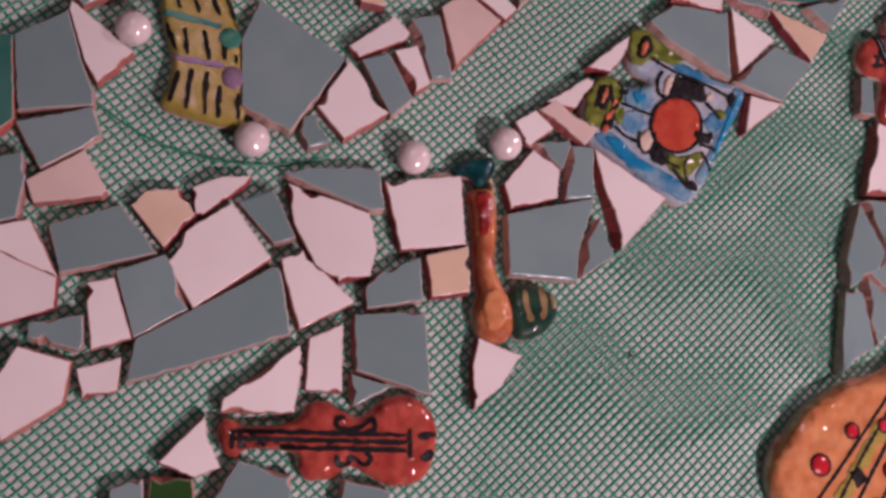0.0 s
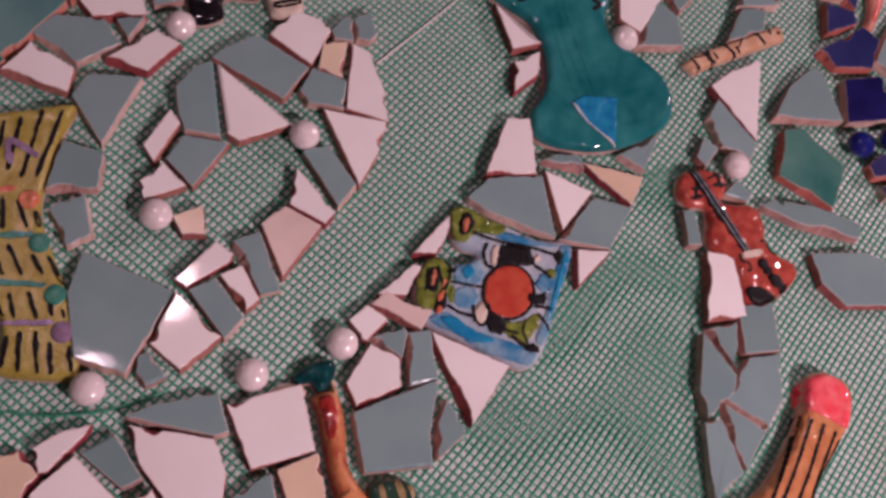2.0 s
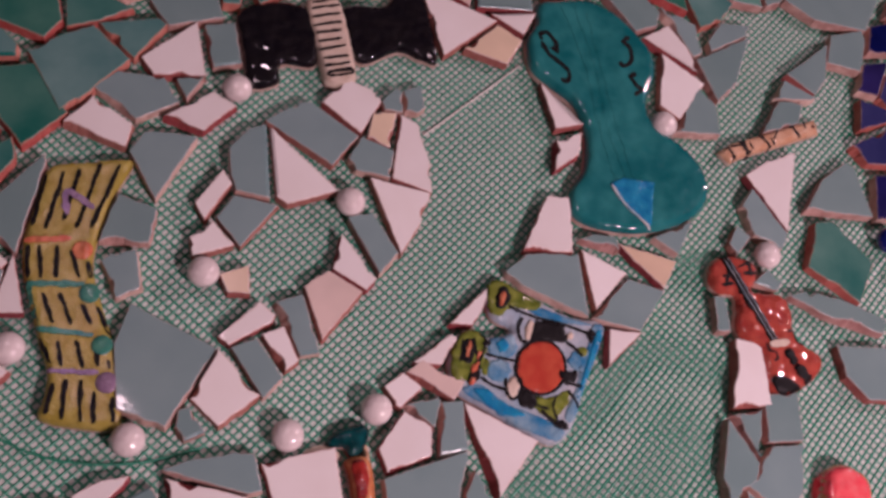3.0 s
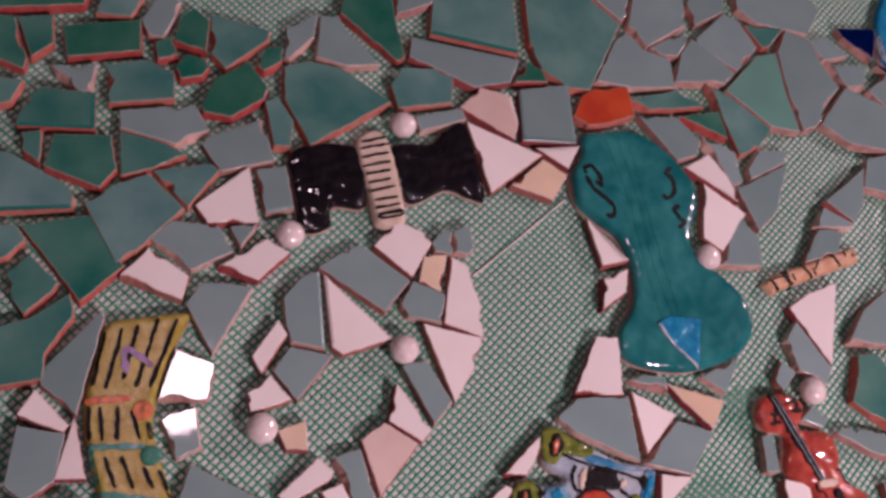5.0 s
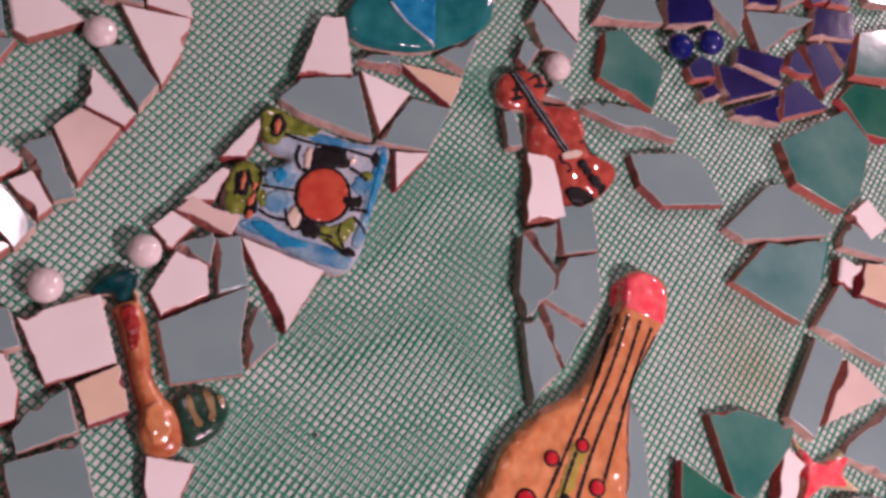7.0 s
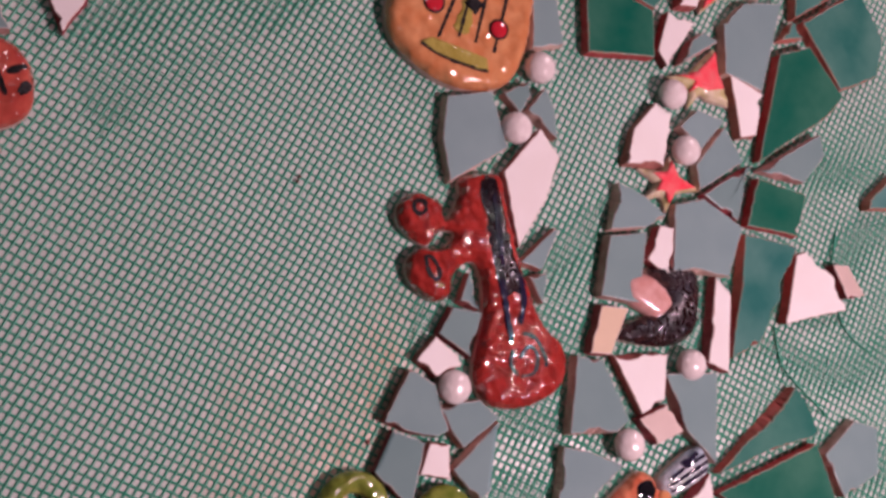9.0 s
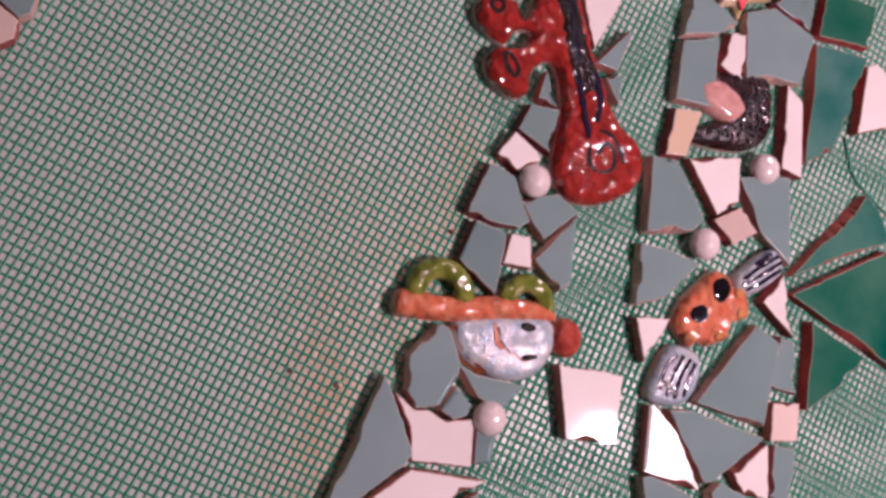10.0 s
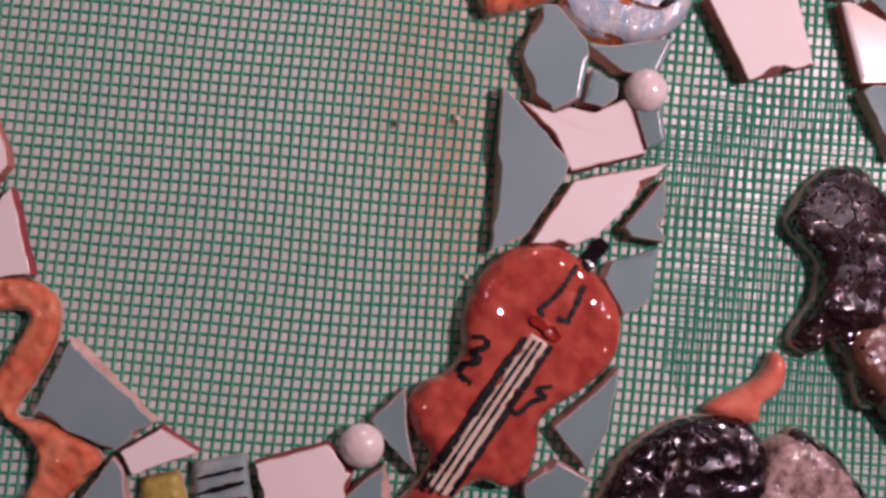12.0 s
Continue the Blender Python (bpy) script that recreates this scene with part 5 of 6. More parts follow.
# drum plaque
drums, rel = piece("drum_plaque", "blue ceramic plaque painted with a drum kit", (253, 245.5, 258.5, 252, 266, 253, 277.5, 244, 291, 235.5, 307, 225.5, 323, 222, 329.5, 217.5, 324.5, 205.5, 315, 190, 306, 175.5, 297.5, 158.5, 287.5, 148, 278, 145.5, 265.5, 152.5, 253, 162, 238, 173, 226.5, 181.5, 223, 191, 223, 202, 229, 214, 237, 221.5, 245.5, 220, 251, 216, 259, 215.5, 265.5, 218, 264.5, 221.5, 258, 225, 253.5, 231.5), 6.5, 3.0, MILK, "plaque", 0.5)
for flat in ((267.5, 207.5, 265.5, 203.5, 261.5, 200.5, 256.5, 199.5, 252.5, 201, 249.5, 204.5, 249, 209, 251, 213, 255, 216, 259.5, 217, 264.5, 215.5, 267, 212), (261.5, 192.5, 259.5, 189, 256.5, 186.5, 252, 186, 248.5, 187.5, 246, 190, 245.5, 193.5, 247, 197, 250.5, 199.5, 254.5, 200, 258.5, 199, 261, 196), (229, 182.5, 240, 185.5, 255.5, 172, 272, 163.5, 288, 153, 281.5, 147.5, 263.5, 155.5, 244.5, 170.5), (320, 217.5, 326.5, 215, 314.5, 190, 305, 173, 294.5, 158, 290, 162, 300, 177, 307.5, 194.5, 316.5, 208.5), (301.5, 200, 314.5, 201, 310, 187, 299.5, 191.5), (277.5, 233.5, 288.5, 231, 302.5, 224.5, 320, 217.5, 301.5, 220.5, 284, 227)):
    patch("blue_wash", brushed_loop(pairs(flat)), rel, SKY, drums, "watery blue wash", 0.3)
for flat in ((235.5, 183.5, 244.5, 181.5, 253.5, 172.5, 265, 164.5, 254, 164.5, 241, 174), (322.5, 214.5, 324.5, 208.5, 313.5, 190, 305, 175, 300.5, 173, 313, 197.5), (253.5, 210.5, 260, 213, 262.5, 208, 257.5, 204)):
    patch("deep_wash", brushed_loop(pairs(flat)), rel, LAKE, drums, "bright blue wash", 0.45)
for flat in ((256.5, 250, 265.5, 251, 275.5, 243, 287.5, 235, 282.5, 230, 269, 233, 261, 228.5, 254, 232), (228.5, 213, 237, 220, 245.5, 218, 248.5, 211, 245, 199, 237.5, 191, 227, 189, 224, 195.5), (271.5, 175.5, 283, 173.5, 295, 177, 294.5, 169.5, 286.5, 163, 284, 158.5, 276.5, 163.5, 271.5, 170), (313, 200.5, 312.5, 199, 311, 198, 309, 197.5, 307.5, 198, 306.5, 199.5, 306.5, 201, 307, 202.5, 308.5, 203.5, 310.5, 204, 312, 203.5, 313, 202), (247, 202, 248, 199, 245, 190.5, 242.5, 195.5)):
    patch("painted_leaf", brushed_loop(pairs(flat)), rel, OLIVE, drums, "olive green patch", 0.6)
patch("bass_drum", brushed_loop(pairs((296, 191.5, 292, 183.5, 285.5, 178, 277.5, 176.5, 270, 179.5, 266, 185.5, 265, 194, 268.5, 202, 275.5, 207.5, 283.5, 209.5, 291, 206.5, 295.5, 200))), rel, DRUMRED, drums, "orange-red drum", 0.7)
for flat in ((280.5, 216.5, 278.5, 213, 276.5, 211, 275, 211, 274, 212, 274, 214.5, 275, 218, 276.5, 221, 278.5, 223, 280, 223.5, 281, 222, 281, 219.5), (264, 181.5, 262, 177.5, 259.5, 175.5, 257.5, 175, 256, 176.5, 255.5, 179.5, 256.5, 183, 258.5, 187, 260.5, 189, 263, 189.5, 264.5, 188, 265, 185), (306, 211.5, 305.5, 210.5, 304, 209.5, 302.5, 209.5, 301, 210, 299.5, 210.5, 299.5, 212, 300, 213, 301.5, 213.5, 303.5, 214, 305, 213.5, 306, 212.5)):
    patch("cymbal", brushed_loop(pairs(flat)), rel, CREAM, drums, "cream cymbal", 0.65)
for flat in ((281, 220.5, 289, 222, 300.5, 216, 298.5, 208, 285, 210, 277, 209), (274, 173.5, 273, 170.5, 270.5, 168.5, 267.5, 168, 264.5, 169, 263, 171.5, 262.5, 174.5, 264, 177, 266.5, 179, 269.5, 179.5, 272, 178.5, 274, 176.5), (292.5, 189.5, 297.5, 188, 303.5, 189, 301.5, 182.5, 292.5, 184)):
    patch("painted_drum", brushed_loop(pairs(flat)), rel, INK, drums, "black drum", 0.85)
for flat in ((268, 238.5, 266, 235, 263.5, 233, 261, 232.5, 259, 234, 258.5, 237, 259.5, 241, 261.5, 244.5, 264, 246.5, 266.5, 247, 268, 245.5, 268.5, 242), (240.5, 206, 238.5, 202, 236, 199, 233.5, 198.5, 231.5, 200.5, 231, 203.5, 232, 208, 234, 212, 236.5, 214.5, 239, 215, 241, 213.5, 241.5, 210), (240.5, 191, 238, 188, 235.5, 186, 234, 185.5, 233, 187, 233, 190, 235, 194, 237, 197, 239.5, 199.5, 241.5, 199.5, 242.5, 198, 242, 195), (291, 154, 289.5, 153.5, 287.5, 153.5, 285, 154, 283, 155.5, 282, 157, 282, 158, 283.5, 159, 285.5, 159, 288, 158.5, 290, 157, 291, 155.5), (320.5, 211, 319.5, 209.5, 318.5, 208, 317.5, 207.5, 316, 208, 315.5, 209.5, 316, 211.5, 316.5, 213, 317.5, 214.5, 319, 215, 320, 214.5, 320.5, 213), (251.5, 211, 251, 210, 249.5, 209.5, 248, 209.5, 247, 209.5, 246, 210.5, 245.5, 211.5, 246, 212, 247.5, 212.5, 249, 213, 250, 212.5, 251, 212)):
    patch("ink_blot", brushed_loop(pairs(flat)), rel, INK, drums, "", 0.75)
for flat in ((265.5, 238.5, 264, 236, 262.5, 234.5, 261.5, 235, 261, 237, 262, 239.5, 263, 242, 264.5, 243, 265.5, 243, 266, 241), (238, 207.5, 236.5, 204.5, 235.5, 203, 234.5, 203, 234.5, 205, 235, 208, 236.5, 210.5, 237.5, 212.5, 238.5, 212, 238.5, 210), (240, 195, 238, 193.5, 236.5, 192.5, 236, 193, 236.5, 194.5, 237.5, 197, 239.5, 198.5, 241, 199.5, 242, 199, 241.5, 197.5), (237, 187, 236, 186, 234.5, 185.5, 233.5, 186, 233.5, 187, 234, 188.5, 235, 189.5, 236, 190, 237, 189.5, 237.5, 188.5), (243, 203, 242, 201.5, 241, 201, 240.5, 201.5, 240.5, 202.5, 241.5, 204, 242.5, 205.5, 243.5, 206, 244, 206, 244, 204.5)):
    patch("orange_mark", brushed_loop(pairs(flat)), rel, BRIGHT, drums, "orange mark", 1.0)
for line, w in (((296.5, 191.5, 293.5, 184, 288, 178.5, 281, 176, 274, 176.5, 268, 180.5, 264.5, 186.5, 264.5, 194, 267.5, 201.5, 273, 207, 280, 210, 287, 209.5, 293, 205.5, 296.5, 199, 296.5, 191.5), 1.7), ((266.5, 234, 275, 229, 285.5, 224.5, 301.5, 219, 318, 211.5), 1.5), ((274.5, 225.5, 270.5, 219, 271, 211, 274.5, 210), 1.6), ((284, 223.5, 281, 217, 277, 209.5), 1.6), ((257, 188, 256, 179, 259.5, 174.5, 265.5, 179.5, 266, 187.5), 1.8), ((246.5, 204, 257, 200.5, 266.5, 197.5), 1.3), ((241.5, 190, 247.5, 184.5, 255.5, 181), 1.6), ((300.5, 207.5, 305.5, 203, 309, 198), 1.6), ((294, 181.5, 299.5, 180.5, 305, 178.5), 1.8), ((295, 177, 298.5, 171, 300, 165.5), 1.5), ((275.5, 166, 281.5, 159.5, 289, 154), 2), ((245, 217, 248.5, 212, 242, 199.5, 236, 187), 1.6), ((267, 176, 273, 170, 280.5, 166.5), 1.4), ((287, 174.5, 283.5, 167.5, 285, 159), 1.4), ((234, 214.5, 230, 200), 1.4), ((241, 215, 241, 199.5), 1.6), ((301.5, 213, 300, 208), 1.4), ((292.5, 223, 301, 217.5), 1.2), ((315, 212, 317, 206), 1.4)):
    dashes("black_line", line, w, rel, INK, drums, "", 0.95, 5.0)

# lute
lute, rel = piece("lute", "orange ceramic lute with hot pink head and red spots", (450, 97, 457, 111, 471, 114.5, 484.5, 104.5, 484, 91, 474, 75.5, 455.5, 59, 438.5, 40.5, 425, 8, 414, -23.5, 418, -14, 403, -39, 386.5, -56, 369.5, -60, 349.5, -53, 333, -38.5, 322, -18.5, 322.5, -1.5, 331.5, 13, 329, 7, 348.5, 29, 377, 43, 404.5, 51, 426, 68.5, 442.5, 87), 11.0, 7.0, ORANGE, "lute")
patch("head", smooth_loop(pairs((448, 96, 454, 109, 467.5, 112.5, 480, 103, 480, 90, 473, 77, 460, 85.5))), rel, PINK, lute, "hot pink glazed head", 0.6)
for line in ((445, 89.5, 419.5, 57.5, 382.5, 15.5, 346, -23.5), (450.5, 86.5, 426.5, 56, 390, 15.5, 358, -26.5), (457.5, 82, 433.5, 51, 398.5, 11.5, 367, -32), (463.5, 76, 439, 46.5, 404, -1.5, 376, -40.5), (465, 70.5, 444, 49, 426.5, 31.5)):
    dashes("string", line, 1.9, rel, INK, lute, "", 0.5, 4.6)
patch("soundboard_strip", stroke_loop(pairs((360, -24.5, 394, 18.5)), 9), rel, MUSTARD, lute, "yellow strip below the strings", 0.3)
for x, y, r in ((*(351, -3.5), 5.6), (*(373.5, 15), 4.0), (*(396, -7.5), 4.4), (*(384, -28.5), 5.2), (*(394.5, 17.5), 3.6)):
    patch("spot_outline", disc(x, y, r + 1.0), rel, INK, lute, "", 0.45)
    dome("red_spot", x, y, r, 1.5, rel, SPOT, lute)
patch("sound_hole", straight_loop(pairs((368.5, -8, 375.5, -5.5, 380, -12, 373, -17))), rel, INK, lute, "black sound hole", 0.9)
patch("bridge", [Vector(q) for q in pairs((334.5, -23, 342, -22.5, 355.5, -32, 370, -43, 368, -50.5, 355, -42.5, 343.5, -34))], rel, MUSTARD, lute, "yellow bridge", 0.8)
stroke("bridge_line", (334.5, -24, 343.5, -34, 355, -42.5, 368, -50.5), 1.6, rel, INK, lute, "", 0.9)

# banjo
banjo, rel = piece("banjo", "glossy rust-red ceramic banjo with two round pegs", (332.5, -102.5, 355, -108, 353.5, -126.5, 350.5, -149, 348.5, -169, 349.5, -196.5, 356.5, -212.5, 352.5, -228, 339.5, -236.5, 317, -236, 300.5, -226.5, 297.5, -210.5, 306.5, -194.5, 316, -181, 323, -160, 320.5, -149.5, 308.5, -152, 301, -162.5, 290.5, -162, 281.5, -149, 284, -137, 294.5, -132.5, 307, -136.5, 316.5, -131.5, 309, -127, 298, -132, 287.5, -118.5, 290, -106.5, 302, -102, 315, -111, 314.5, -122.5, 327.5, -111.5), 9.5, 6.0, RUST, "banjo", 0.7)
patch("fretboard", brushed_loop(pairs((341.5, -108.5, 349.5, -108.5, 349, -122, 346.5, -138, 344, -154.5, 345.5, -168.5, 341.5, -174, 331, -172.5, 330, -160.5, 333, -144.5, 337, -128.5, 337, -118.5)), 1.4), rel, BRUNETTE, banjo, "dark brown fretboard", 0.4)
for line, w in (((332, -164.5, 328.5, -180, 324.5, -199), 3.6), ((343.5, -164.5, 341, -179, 333.5, -192), 3.4), ((345.5, -117.5, 341, -136.5, 335, -158.5), 2.6)):
    stroke("string", line, w, rel, NAVY, banjo, "lumpy violet-black string", 1.1)
for x, y in ((343, -116.5), (345.5, -126), (337, -135.5), (342, -147), (333.5, -154.5), (340, -163.5)):
    dome("bead", x, y, 3.0, 1.6, rel, BRUNETTE, banjo)
for line in ((333, -197, 339.5, -202.5, 341, -214.5, 339.5, -219.5), (326, -209.5, 333.5, -205, 337, -211.5, 331.5, -220, 323, -219), (324, -203.5, 319.5, -210.5, 321.5, -218)):
    dashes("drum_line", line, 2.0, rel, INK, banjo, "", 0.6, 6.0)
for line in ((299.5, -107, 304, -109, 303, -114, 298.5, -114.5, 297, -110.5, 299.5, -107), (294, -137.5, 297.5, -140, 298.5, -148.5, 295, -152, 292.5, -145.5, 294, -137.5)):
    dashes("peg_ring", line, 2.2, rel, INK, banjo, "black ring on the peg", 0.6, 7.0)

# pinwheel flowers
FLOWERS = (((545, -9, 551, -25.5, 557.5, -30, 576.5, -25, 579.5, -32.5, 570.5, -39.5, 580.5, -53.5, 560, -46, 551, -45, 530.5, -51.5, 539, -38, 546, -29), (546, -18.5, 551, -29, 577.5, -31, 567.5, -40.5, 569, -48, 552, -43, 532.5, -49.5, 540.5, -39)), ((532, -75.5, 527.5, -91, 528, -99, 527, -114, 513, -106, 509.5, -100.5, 497, -106.5, 501.5, -95.5, 489, -83, 506, -85.5, 519.5, -80), (529.5, -78, 525.5, -91.5, 525.5, -102, 513.5, -100, 508, -96, 501, -97, 507, -91.5, 495.5, -83.5, 511, -86.5, 520, -82.5)), ((472, -131, 473, -144.5, 485, -158, 470, -154.5, 464, -155, 455.5, -162.5, 455.5, -152.5, 443, -150.5, 455.5, -144, 447, -131, 462.5, -137.5), (470, -134, 470, -144.5, 479, -154.5, 465, -152.5, 457.5, -158, 457.5, -149.5, 452, -148, 458, -143.5, 454, -136.5, 463.5, -139.5)))
for base, middle in FLOWERS:
    ob = thing("star_flower", "small hot pink ceramic star with gold-green tips", "flower", "star flowers")
    rel = Relief([straight_loop(pairs(base))], 7.0, 3.0, 0.2)
    slab("body", rel.loops[0], rel, GOLD, ob)
    patch("petal", straight_loop(pairs(middle)), rel, PINK, ob, "hot pink petals", 0.8)

# clef ornament
clef = thing("clef_ornament", "glazed ornament of olive rings, orange bar and blue bowl", "ornament")


for (cx, cy), tube, rr in (((209.5, -249), 6.2, 14.0), ((254.5, -273), 5.6, 11.8)):
    bm = bmesh.new()
    steps = 22
    for i in range(steps + 1):
        a = radians(-42 + 204 * i / steps)
        for j in range(10):
            b = 2 * math.pi * j / 10
            q = rr + tube * math.cos(b)
            bm.verts.new(((cx + q * math.cos(a)) / 1000, (cy + q * math.sin(a)) / 1000, (3.2 + 4.8 * math.sin(b)) / 1000))
    bm.verts.ensure_lookup_table()
    for i in range(steps):
        for j in range(10):
            bm.faces.new([bm.verts[k] for k in (i * 10 + j, i * 10 + (j + 1) % 10, (i + 1) * 10 + (j + 1) % 10, (i + 1) * 10 + j)])
    bmesh.ops.holes_fill(bm, edges=[e for e in bm.edges if e.is_boundary])
    bmesh.ops.recalc_face_normals(bm, faces=bm.faces)
    part("ring", bm, OLIVE, clef, "olive green glazed ring", True)
bowl = Relief([smooth_loop(pairs((212, -265.5, 207, -275, 208.5, -285.5, 215, -295, 223.5, -304.5, 235.5, -310, 247.5, -310, 257.5, -304.5, 264, -296, 264, -285, 249.5, -277, 234, -271)))], 8.5, 6.0)
slab("bowl", bowl.loops[0], bowl, PALE, clef, "pale blue glazed bowl")
stroke("bowl_rim", (210.5, -268, 207.5, -277, 210, -287.5, 218, -299), 3.6, bowl, AMBER, clef, "orange-brown rim", 0.2)
dashes("groove", (233.5, -277.5, 231.5, -284, 233.5, -291.5, 239.5, -299.5, 248, -301), 2.0, bowl, BROWN, clef, "brown groove", 0.4, 9.0)
stroke("inner_rim", (232.5, -275, 229.5, -283, 231, -290), 3.0, bowl, AMBER, clef, "orange-brown rim", 0.4)
for flat in ((253, -287, 252, -287.5, 250, -287.5, 248, -286.5, 246.5, -285, 245.5, -283.5, 246, -282, 247, -281.5, 249, -281.5, 251, -282.5, 252.5, -284, 253.5, -285.5), (248.5, -301.5, 247.5, -302, 246, -302, 243.5, -301.5, 241.5, -300.5, 240, -299.5, 239.5, -298.5, 240.5, -298, 242.5, -298, 244.5, -298.5, 246.5, -299.5, 248, -300.5)):
    patch("hole", smooth_loop(pairs(flat)), bowl, INK, clef, "dark hole", 0.5)
bar = Relief([smooth_loop(pairs((187, -239, 196, -241.5, 218, -254.5, 240.5, -262, 259, -272.5, 268, -281.5, 267.5, -287.5, 255.5, -283.5, 237.5, -276, 211.5, -266, 187, -254, 181, -248.5)))], 11.0, 6.0)
slab("bar", bar.loops[0], bar, BRIGHT, clef, "orange glazed bar")
ball = Relief([smooth_loop(pairs((279.5, -302, 276.5, -306.5, 271.5, -309.5, 266, -309, 262, -306, 259.5, -301, 260.5, -295.5, 263.5, -290.5, 268.5, -287.5, 274, -288, 278, -291, 280, -296)))], 11.0, 9.0, 0.1)
slab("ball", ball.loops[0], ball, RED, clef, "red glazed ball")

# jewelled clasp
clasp = thing("striped_ornament", "orange ceramic ornament with blue-white striped ends", "ornament")
mid = Relief([smooth_loop(pairs((337.5, -314.5, 347, -306.5, 362.5, -301, 374.5, -297.5, 382, -303.5, 384, -312, 389.5, -315, 388, -326.5, 384, -331.5, 373.5, -331.5, 367, -337.5, 354.5, -338, 347, -332.5, 341, -333, 337, -323.5)))], 10.0, 5.0, 1.2)
slab("body", mid.loops[0], mid, BRIGHT, clasp, "orange glazed body")
for flat in ((369, -303.5, 378, -304, 378.5, -311, 371, -316.5, 366, -313), (350, -312.5, 358, -313.5, 358, -320.5, 351, -322, 346.5, -316.5)):
    patch("spot", smooth_loop(pairs(flat)), mid, BLACK, clasp, "glossy black spot", 0.5)
for flat in ((387, -317.5, 385.5, -318.5, 384, -319, 382, -318.5, 380, -317.5, 379.5, -316, 379.5, -314.5, 380.5, -313.5, 382.5, -313, 384.5, -313, 386, -314, 387, -315.5), (384, -329, 383, -330, 381, -331, 379, -330.5, 377.5, -329.5, 376.5, -328, 377, -326, 378, -324.5, 380, -324, 382, -324.5, 383.5, -325.5, 384.5, -327), (366, -336.5, 364.5, -337.5, 362.5, -338, 360, -337, 358, -336, 356.5, -334, 356.5, -332.5, 358, -331.5, 360, -331, 362.5, -332, 364.5, -333, 366, -334.5), (345.5, -328.5, 344.5, -329.5, 343, -330, 341, -329.5, 339.5, -328.5, 338.5, -327, 338.5, -325.5, 339.5, -324.5, 341.5, -324, 343.5, -324, 345, -325, 346, -326.5)):
    patch("knob", smooth_loop(pairs(flat)), mid, ORANGE, clasp, "pressed clay knob", 1.0)
for flat, lines in (((385, -308, 398.5, -302.5, 415, -299.5, 422, -303.5, 420, -315.5, 406.5, -320, 387.5, -319), ((390.5, -309.5, 403, -307, 418.5, -305.5), (388, -312.5, 401.5, -311.5, 419.5, -309.5), (389, -316, 401.5, -315.5, 417.5, -313.5), (402, -305, 415, -302.5))),
                    ((303.5, -348.5, 315, -335.5, 330.5, -327.5, 344, -337.5, 342, -349.5, 329, -360.5, 315, -359), ((311.5, -347, 320.5, -337, 330.5, -333.5), (314, -352.5, 323, -343, 334, -335.5), (318, -355.5, 327, -346, 337.5, -339), (324, -357, 332, -348.5, 339.5, -342.5), (314.5, -342, 321, -354.5)))):
    end = Relief([smooth_loop(pairs(flat))], 9.0, 5.0)
    tip = slab("end_piece", end.loops[0], end, MILK, clasp, "pale blue end with dark stripes")
    for line in lines:
        dashes("stripe", line, 2.6, end, NAVY, tip, "", 0.5, 6.0)


# small heads: one plain mesh each
def head(name, label, hair, face, height, face_mat, hair_mat, curl=1.0):
    rel = Relief([smooth_loop(pairs(hair))], height, 8.0, 1.6)
    ob = slab(name, rel.loops[0], rel, hair_mat, None)
    low = Relief([smooth_loop(pairs(face))], height * 1.12, 7.0, 0.5)
    other = slab("face", low.loops[0], low, face_mat, None)
    bm = bmesh.new()
    bm.from_mesh(ob.data)
    for v in bm.verts:
        if v.co.z > 0.004:
            v.co.z += curl * (0.0026 * noise.noise(v.co * 210) + 0.0014 * noise.noise(v.co * 520))
    k = len(bm.faces)
    bm.from_mesh(other.data)
    bm.faces.ensure_lookup_table()
    for f in bm.faces[k:]:
        f.material_index = 2
    bm.to_mesh(ob.data)
    bm.free()
    ob.data.materials.append(face_mat)
    bpy.data.objects.remove(other)
    return tagged(ob, label, "figurine")


head("head_figurine", "small pinkish ceramic head with dark curly hair",
     (427, -190.5, 443, -193, 460.5, -204.5, 451.5, -227.5, 440, -238, 420.5, -237.5, 393.5, -223, 394, -216, 412.5, -216, 429.5, -215.5, 433, -203),
     (410.5, -191, 422.5, -191, 432, -199, 436.5, -215, 422.5, -220.5, 414, -212, 407.5, -203), 8.5, FLESH, BRUNETTE)
head("head_figurine", "large ceramic head with glossy black-brown hair", (191.5, -494.5, 194, -469.5, 195.5, -457, 184.5, -457, 182, -444.5, 202, -439, 214, -430.5, 215.5, -421.5, 216, -408, 225.5, -403.5, 238.5, -401.5, 250.5, -404, 259, -414, 257.5, -427.5, 271, -432, 290, -433.5, 296.5, -444.5, 293, -456.5, 283, -463.5, 283, -488.5), (195.5, -464, 213.5, -460.5, 227.5, -460.5, 245, -469.5, 192.5, -523, 189.5, -496), 13.0, BROWN, BRUNETTE)
head("head_figurine", "ceramic head with shiny black cap", (76.5, -434, 95.5, -429, 116.5, -432.5, 131.5, -442, 142.5, -456, 140.5, -469.5, 134, -480, 154.5, -473, 160.5, -485.5, 161, -503, 153, -519, 107.5, -485, 65, -443), (139, -471, 153, -474.5, 159, -487, 159.5, -505, 149.5, -522.5, 111.5, -492), 14.0, MOTTLED, JET)
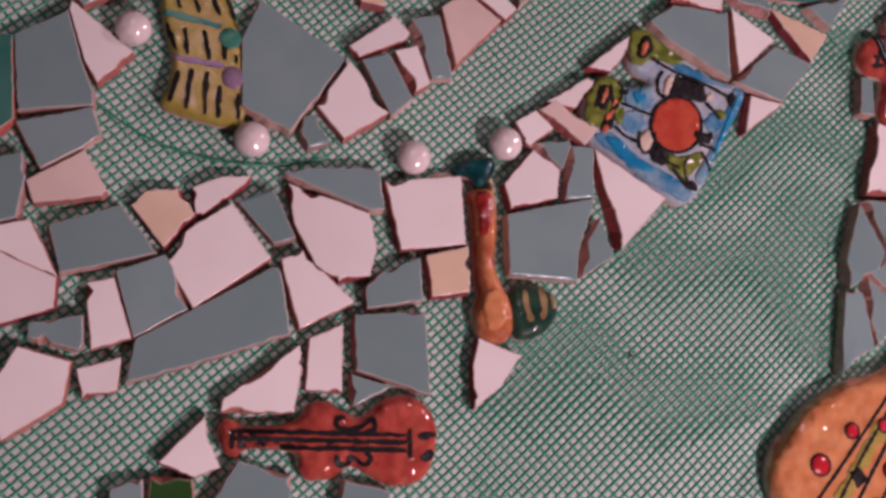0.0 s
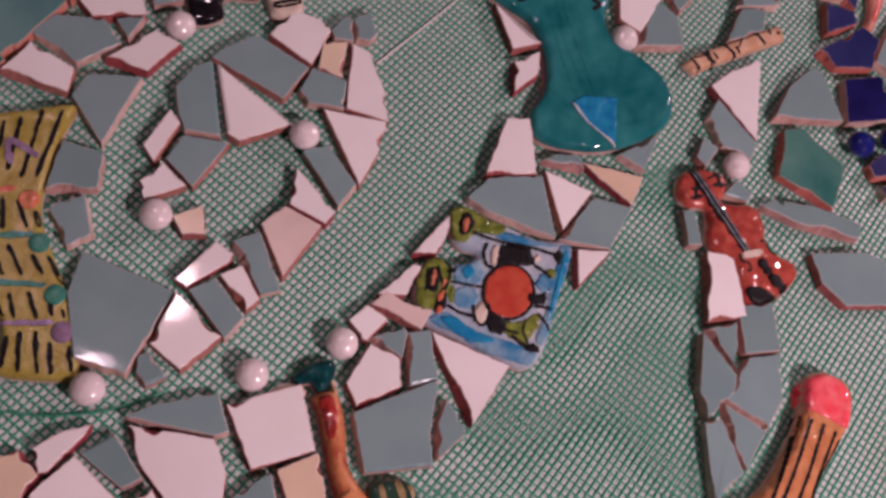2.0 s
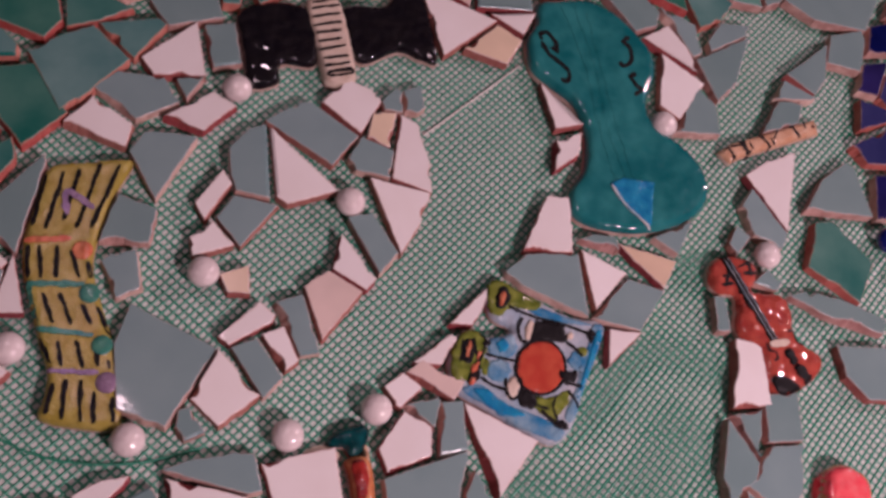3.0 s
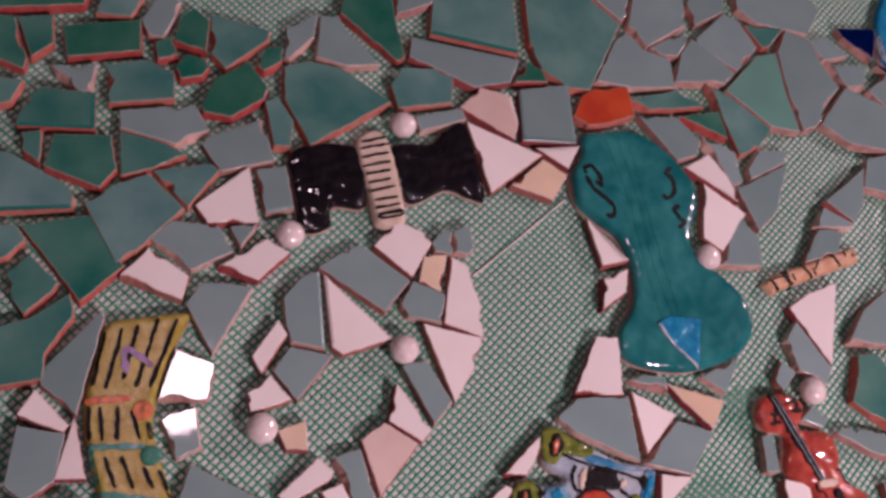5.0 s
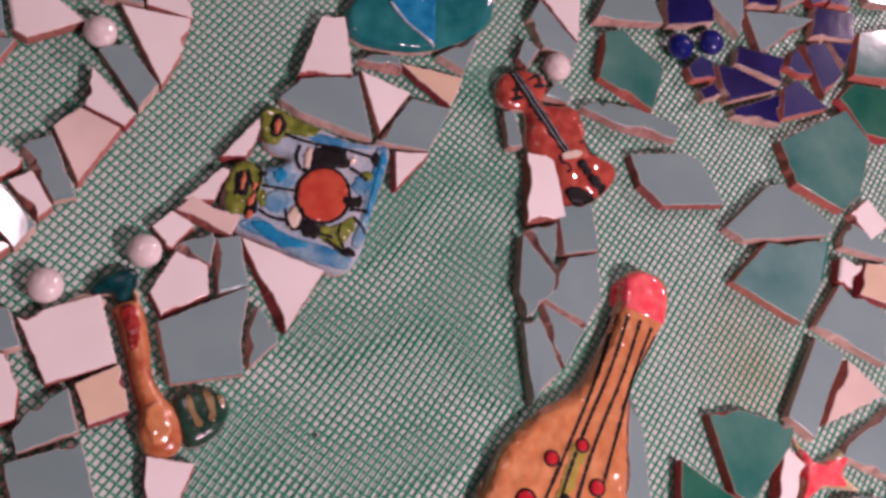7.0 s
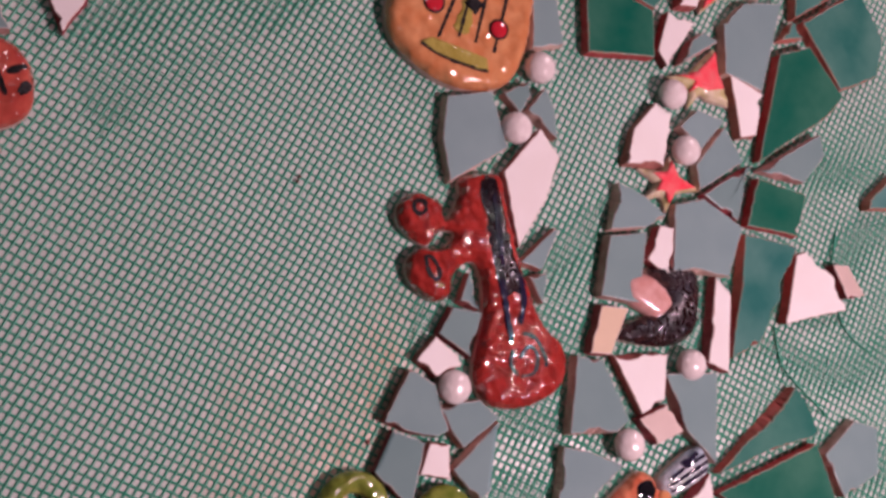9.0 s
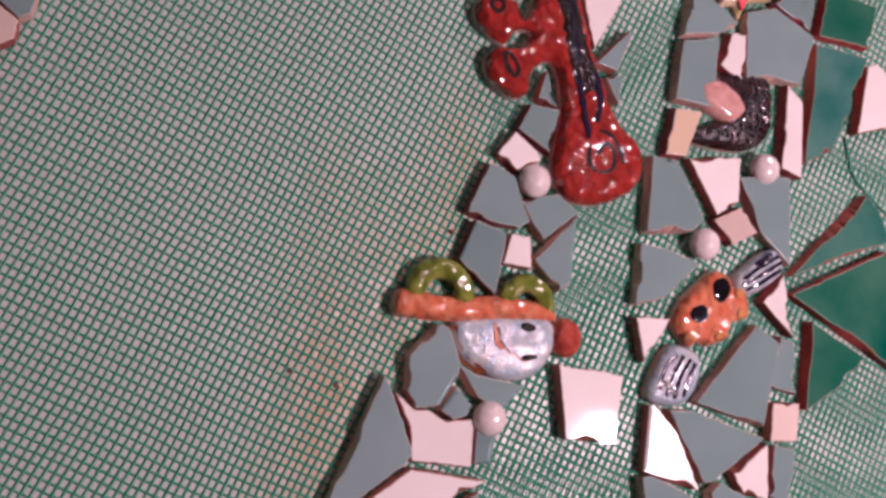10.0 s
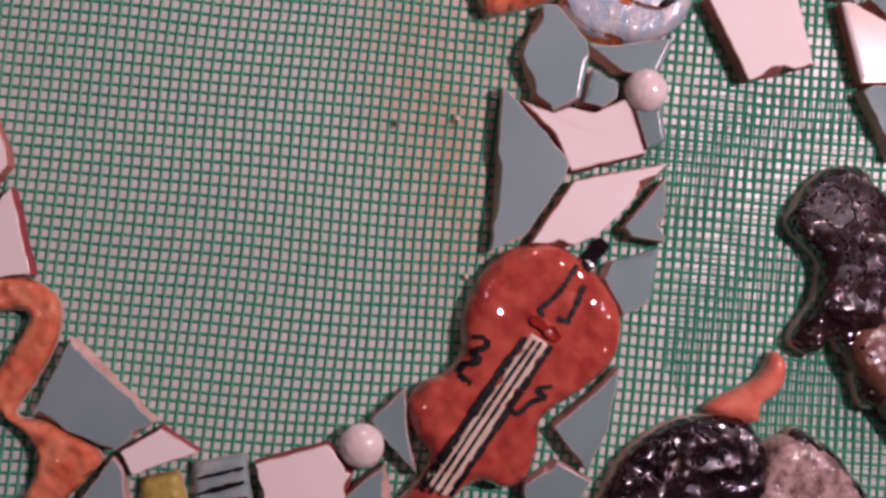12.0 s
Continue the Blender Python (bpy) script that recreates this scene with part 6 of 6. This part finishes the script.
head("mask_figurine", "flat orange-pink ceramic mask with long red beard",
     (623.5, 452.5, 618, 429, 617, 405.5, 614, 387.5, 608, 370.5, 601, 361.5, 605.5, 355.5, 616, 367, 635, 390, 653, 403.5, 670.5, 423, 681, 443.5, 676.5, 458, 666, 467.5, 647.5, 469, 631.5, 461),
     (620.5, 422, 631, 415.5, 656, 417, 643.5, 400.5, 625.5, 381, 610.5, 361.5, 606, 363.5, 615.5, 382, 619.5, 403.5), 7.0, BEARD, MASK, 0.1)
piece("horn", "small salmon-orange ceramic horn", (133.5, -440, 159, -446.5, 172.5, -443.5, 173.5, -451.5, 164, -458, 152.5, -457, 145.5, -460.5), 8.0, 6.0, SALMON)
piece("curl_ornament", "flat bright orange ceramic curl", (-43.5, -193.5, -35.5, -203, -33.5, -216, -40, -224.5, -51.5, -231, -67, -235.5, -78, -239.5, -69.5, -253.5, -64.5, -275, -75.5, -278.5, -88.5, -279, -99.5, -281, -107.5, -270, -91, -263.5, -82.5, -256, -81, -247.5, -82.5, -236.5, -81.5, -225, -64, -219, -49.5, -215, -47, -210.5, -53.5, -204, -61, -199.5, -51.5, -189), 6.5, 3.5, BRIGHT)
piece("orange_ornament", "orange and brown ceramic piece", (331, -459.5, 348.5, -453, 368, -458.5, 335.5, -513.5, 310.5, -498), 9.0, 5.0, ORANGE)
squeeze = thing("accordion", "ceramic accordion in mustard and pale celadon with black lines", "accordion")
for flat, m in (((-60, -293.5, -46.5, -302.5, -52.5, -314, -58, -321.5, -73, -307), MUSTARD), ((-41, -303.5, -21.5, -316.5, -39, -340.5, -56.5, -323.5), CELADON)):
    rel = Relief([straight_loop(pairs(flat))], 6.0, 1.5)
    slab("panel", rel.loops[0], rel, m, squeeze)
for line in ((-43, -310, -26, -320), (-47.5, -314.5, -30, -324.5), (-50.5, -319.5, -33.5, -330)):
    stroke("black_line", line, 2.0, rel, INK, squeeze)


# round blue plaque past the cobalt ring
dish, rel = piece("blue_plaque", "round bright blue ceramic plaque with pale worn rim", (617.5, 554, 615, 532, 625.5, 517.5, 640.5, 512.5, 660, 518, 678.5, 533.5, 697, 568, 699, 599, 675.5, 612, 644.5, 600.5, 625, 577), 6.5, 3.5, LAKE, "plaque")
stroke("rim_line", (619, 553.5, 617, 534, 626.5, 520, 641.5, 514.5, 660.5, 520.5, 677, 534.5), 3.0, rel, PALE, dish, "pale worn rim", 0.4)
stroke("olive_stripe", (667, 587.5, 657, 564, 646.5, 536), 7.0, rel, OLIVE, dish, "olive stripe", 0.4)
patch("plum_spot", disc(*(643, 527), 4.5), rel, PLUM, dish, "plum spot", 0.7)

# crumbs of clay on the open net
for i, (x, y, r, m) in enumerate(((*(120.5, -257.5), 1.5, BROWN), (*(141.5, -274), 1.9, CREAM), (*(243, -76), 1.3, BROWN), (*(230.5, -220.5), 1.6, BISQUE["red"]),
                                  (*(245, -74), 1.2, BROWN), (*(246, 59), 1.3, BROWN), (*(97, -326.5), 1.5, CREAM))):
    bm = bmesh.new()
    bmesh.ops.create_icosphere(bm, subdivisions=2, radius=r / 1000)
    for v in bm.verts:
        v.co *= 0.8 + 0.5 * noise.noise(v.co * 900 + Vector((i, 0, 0)))
        v.co += Vector((x / 1000, y / 1000, (r * 0.7 - 1.75) / 1000))
    tagged(part("clay_crumb", bm, m, None, "", True), "tiny clay crumb lying on the open mesh", "crumb", "crumbs")
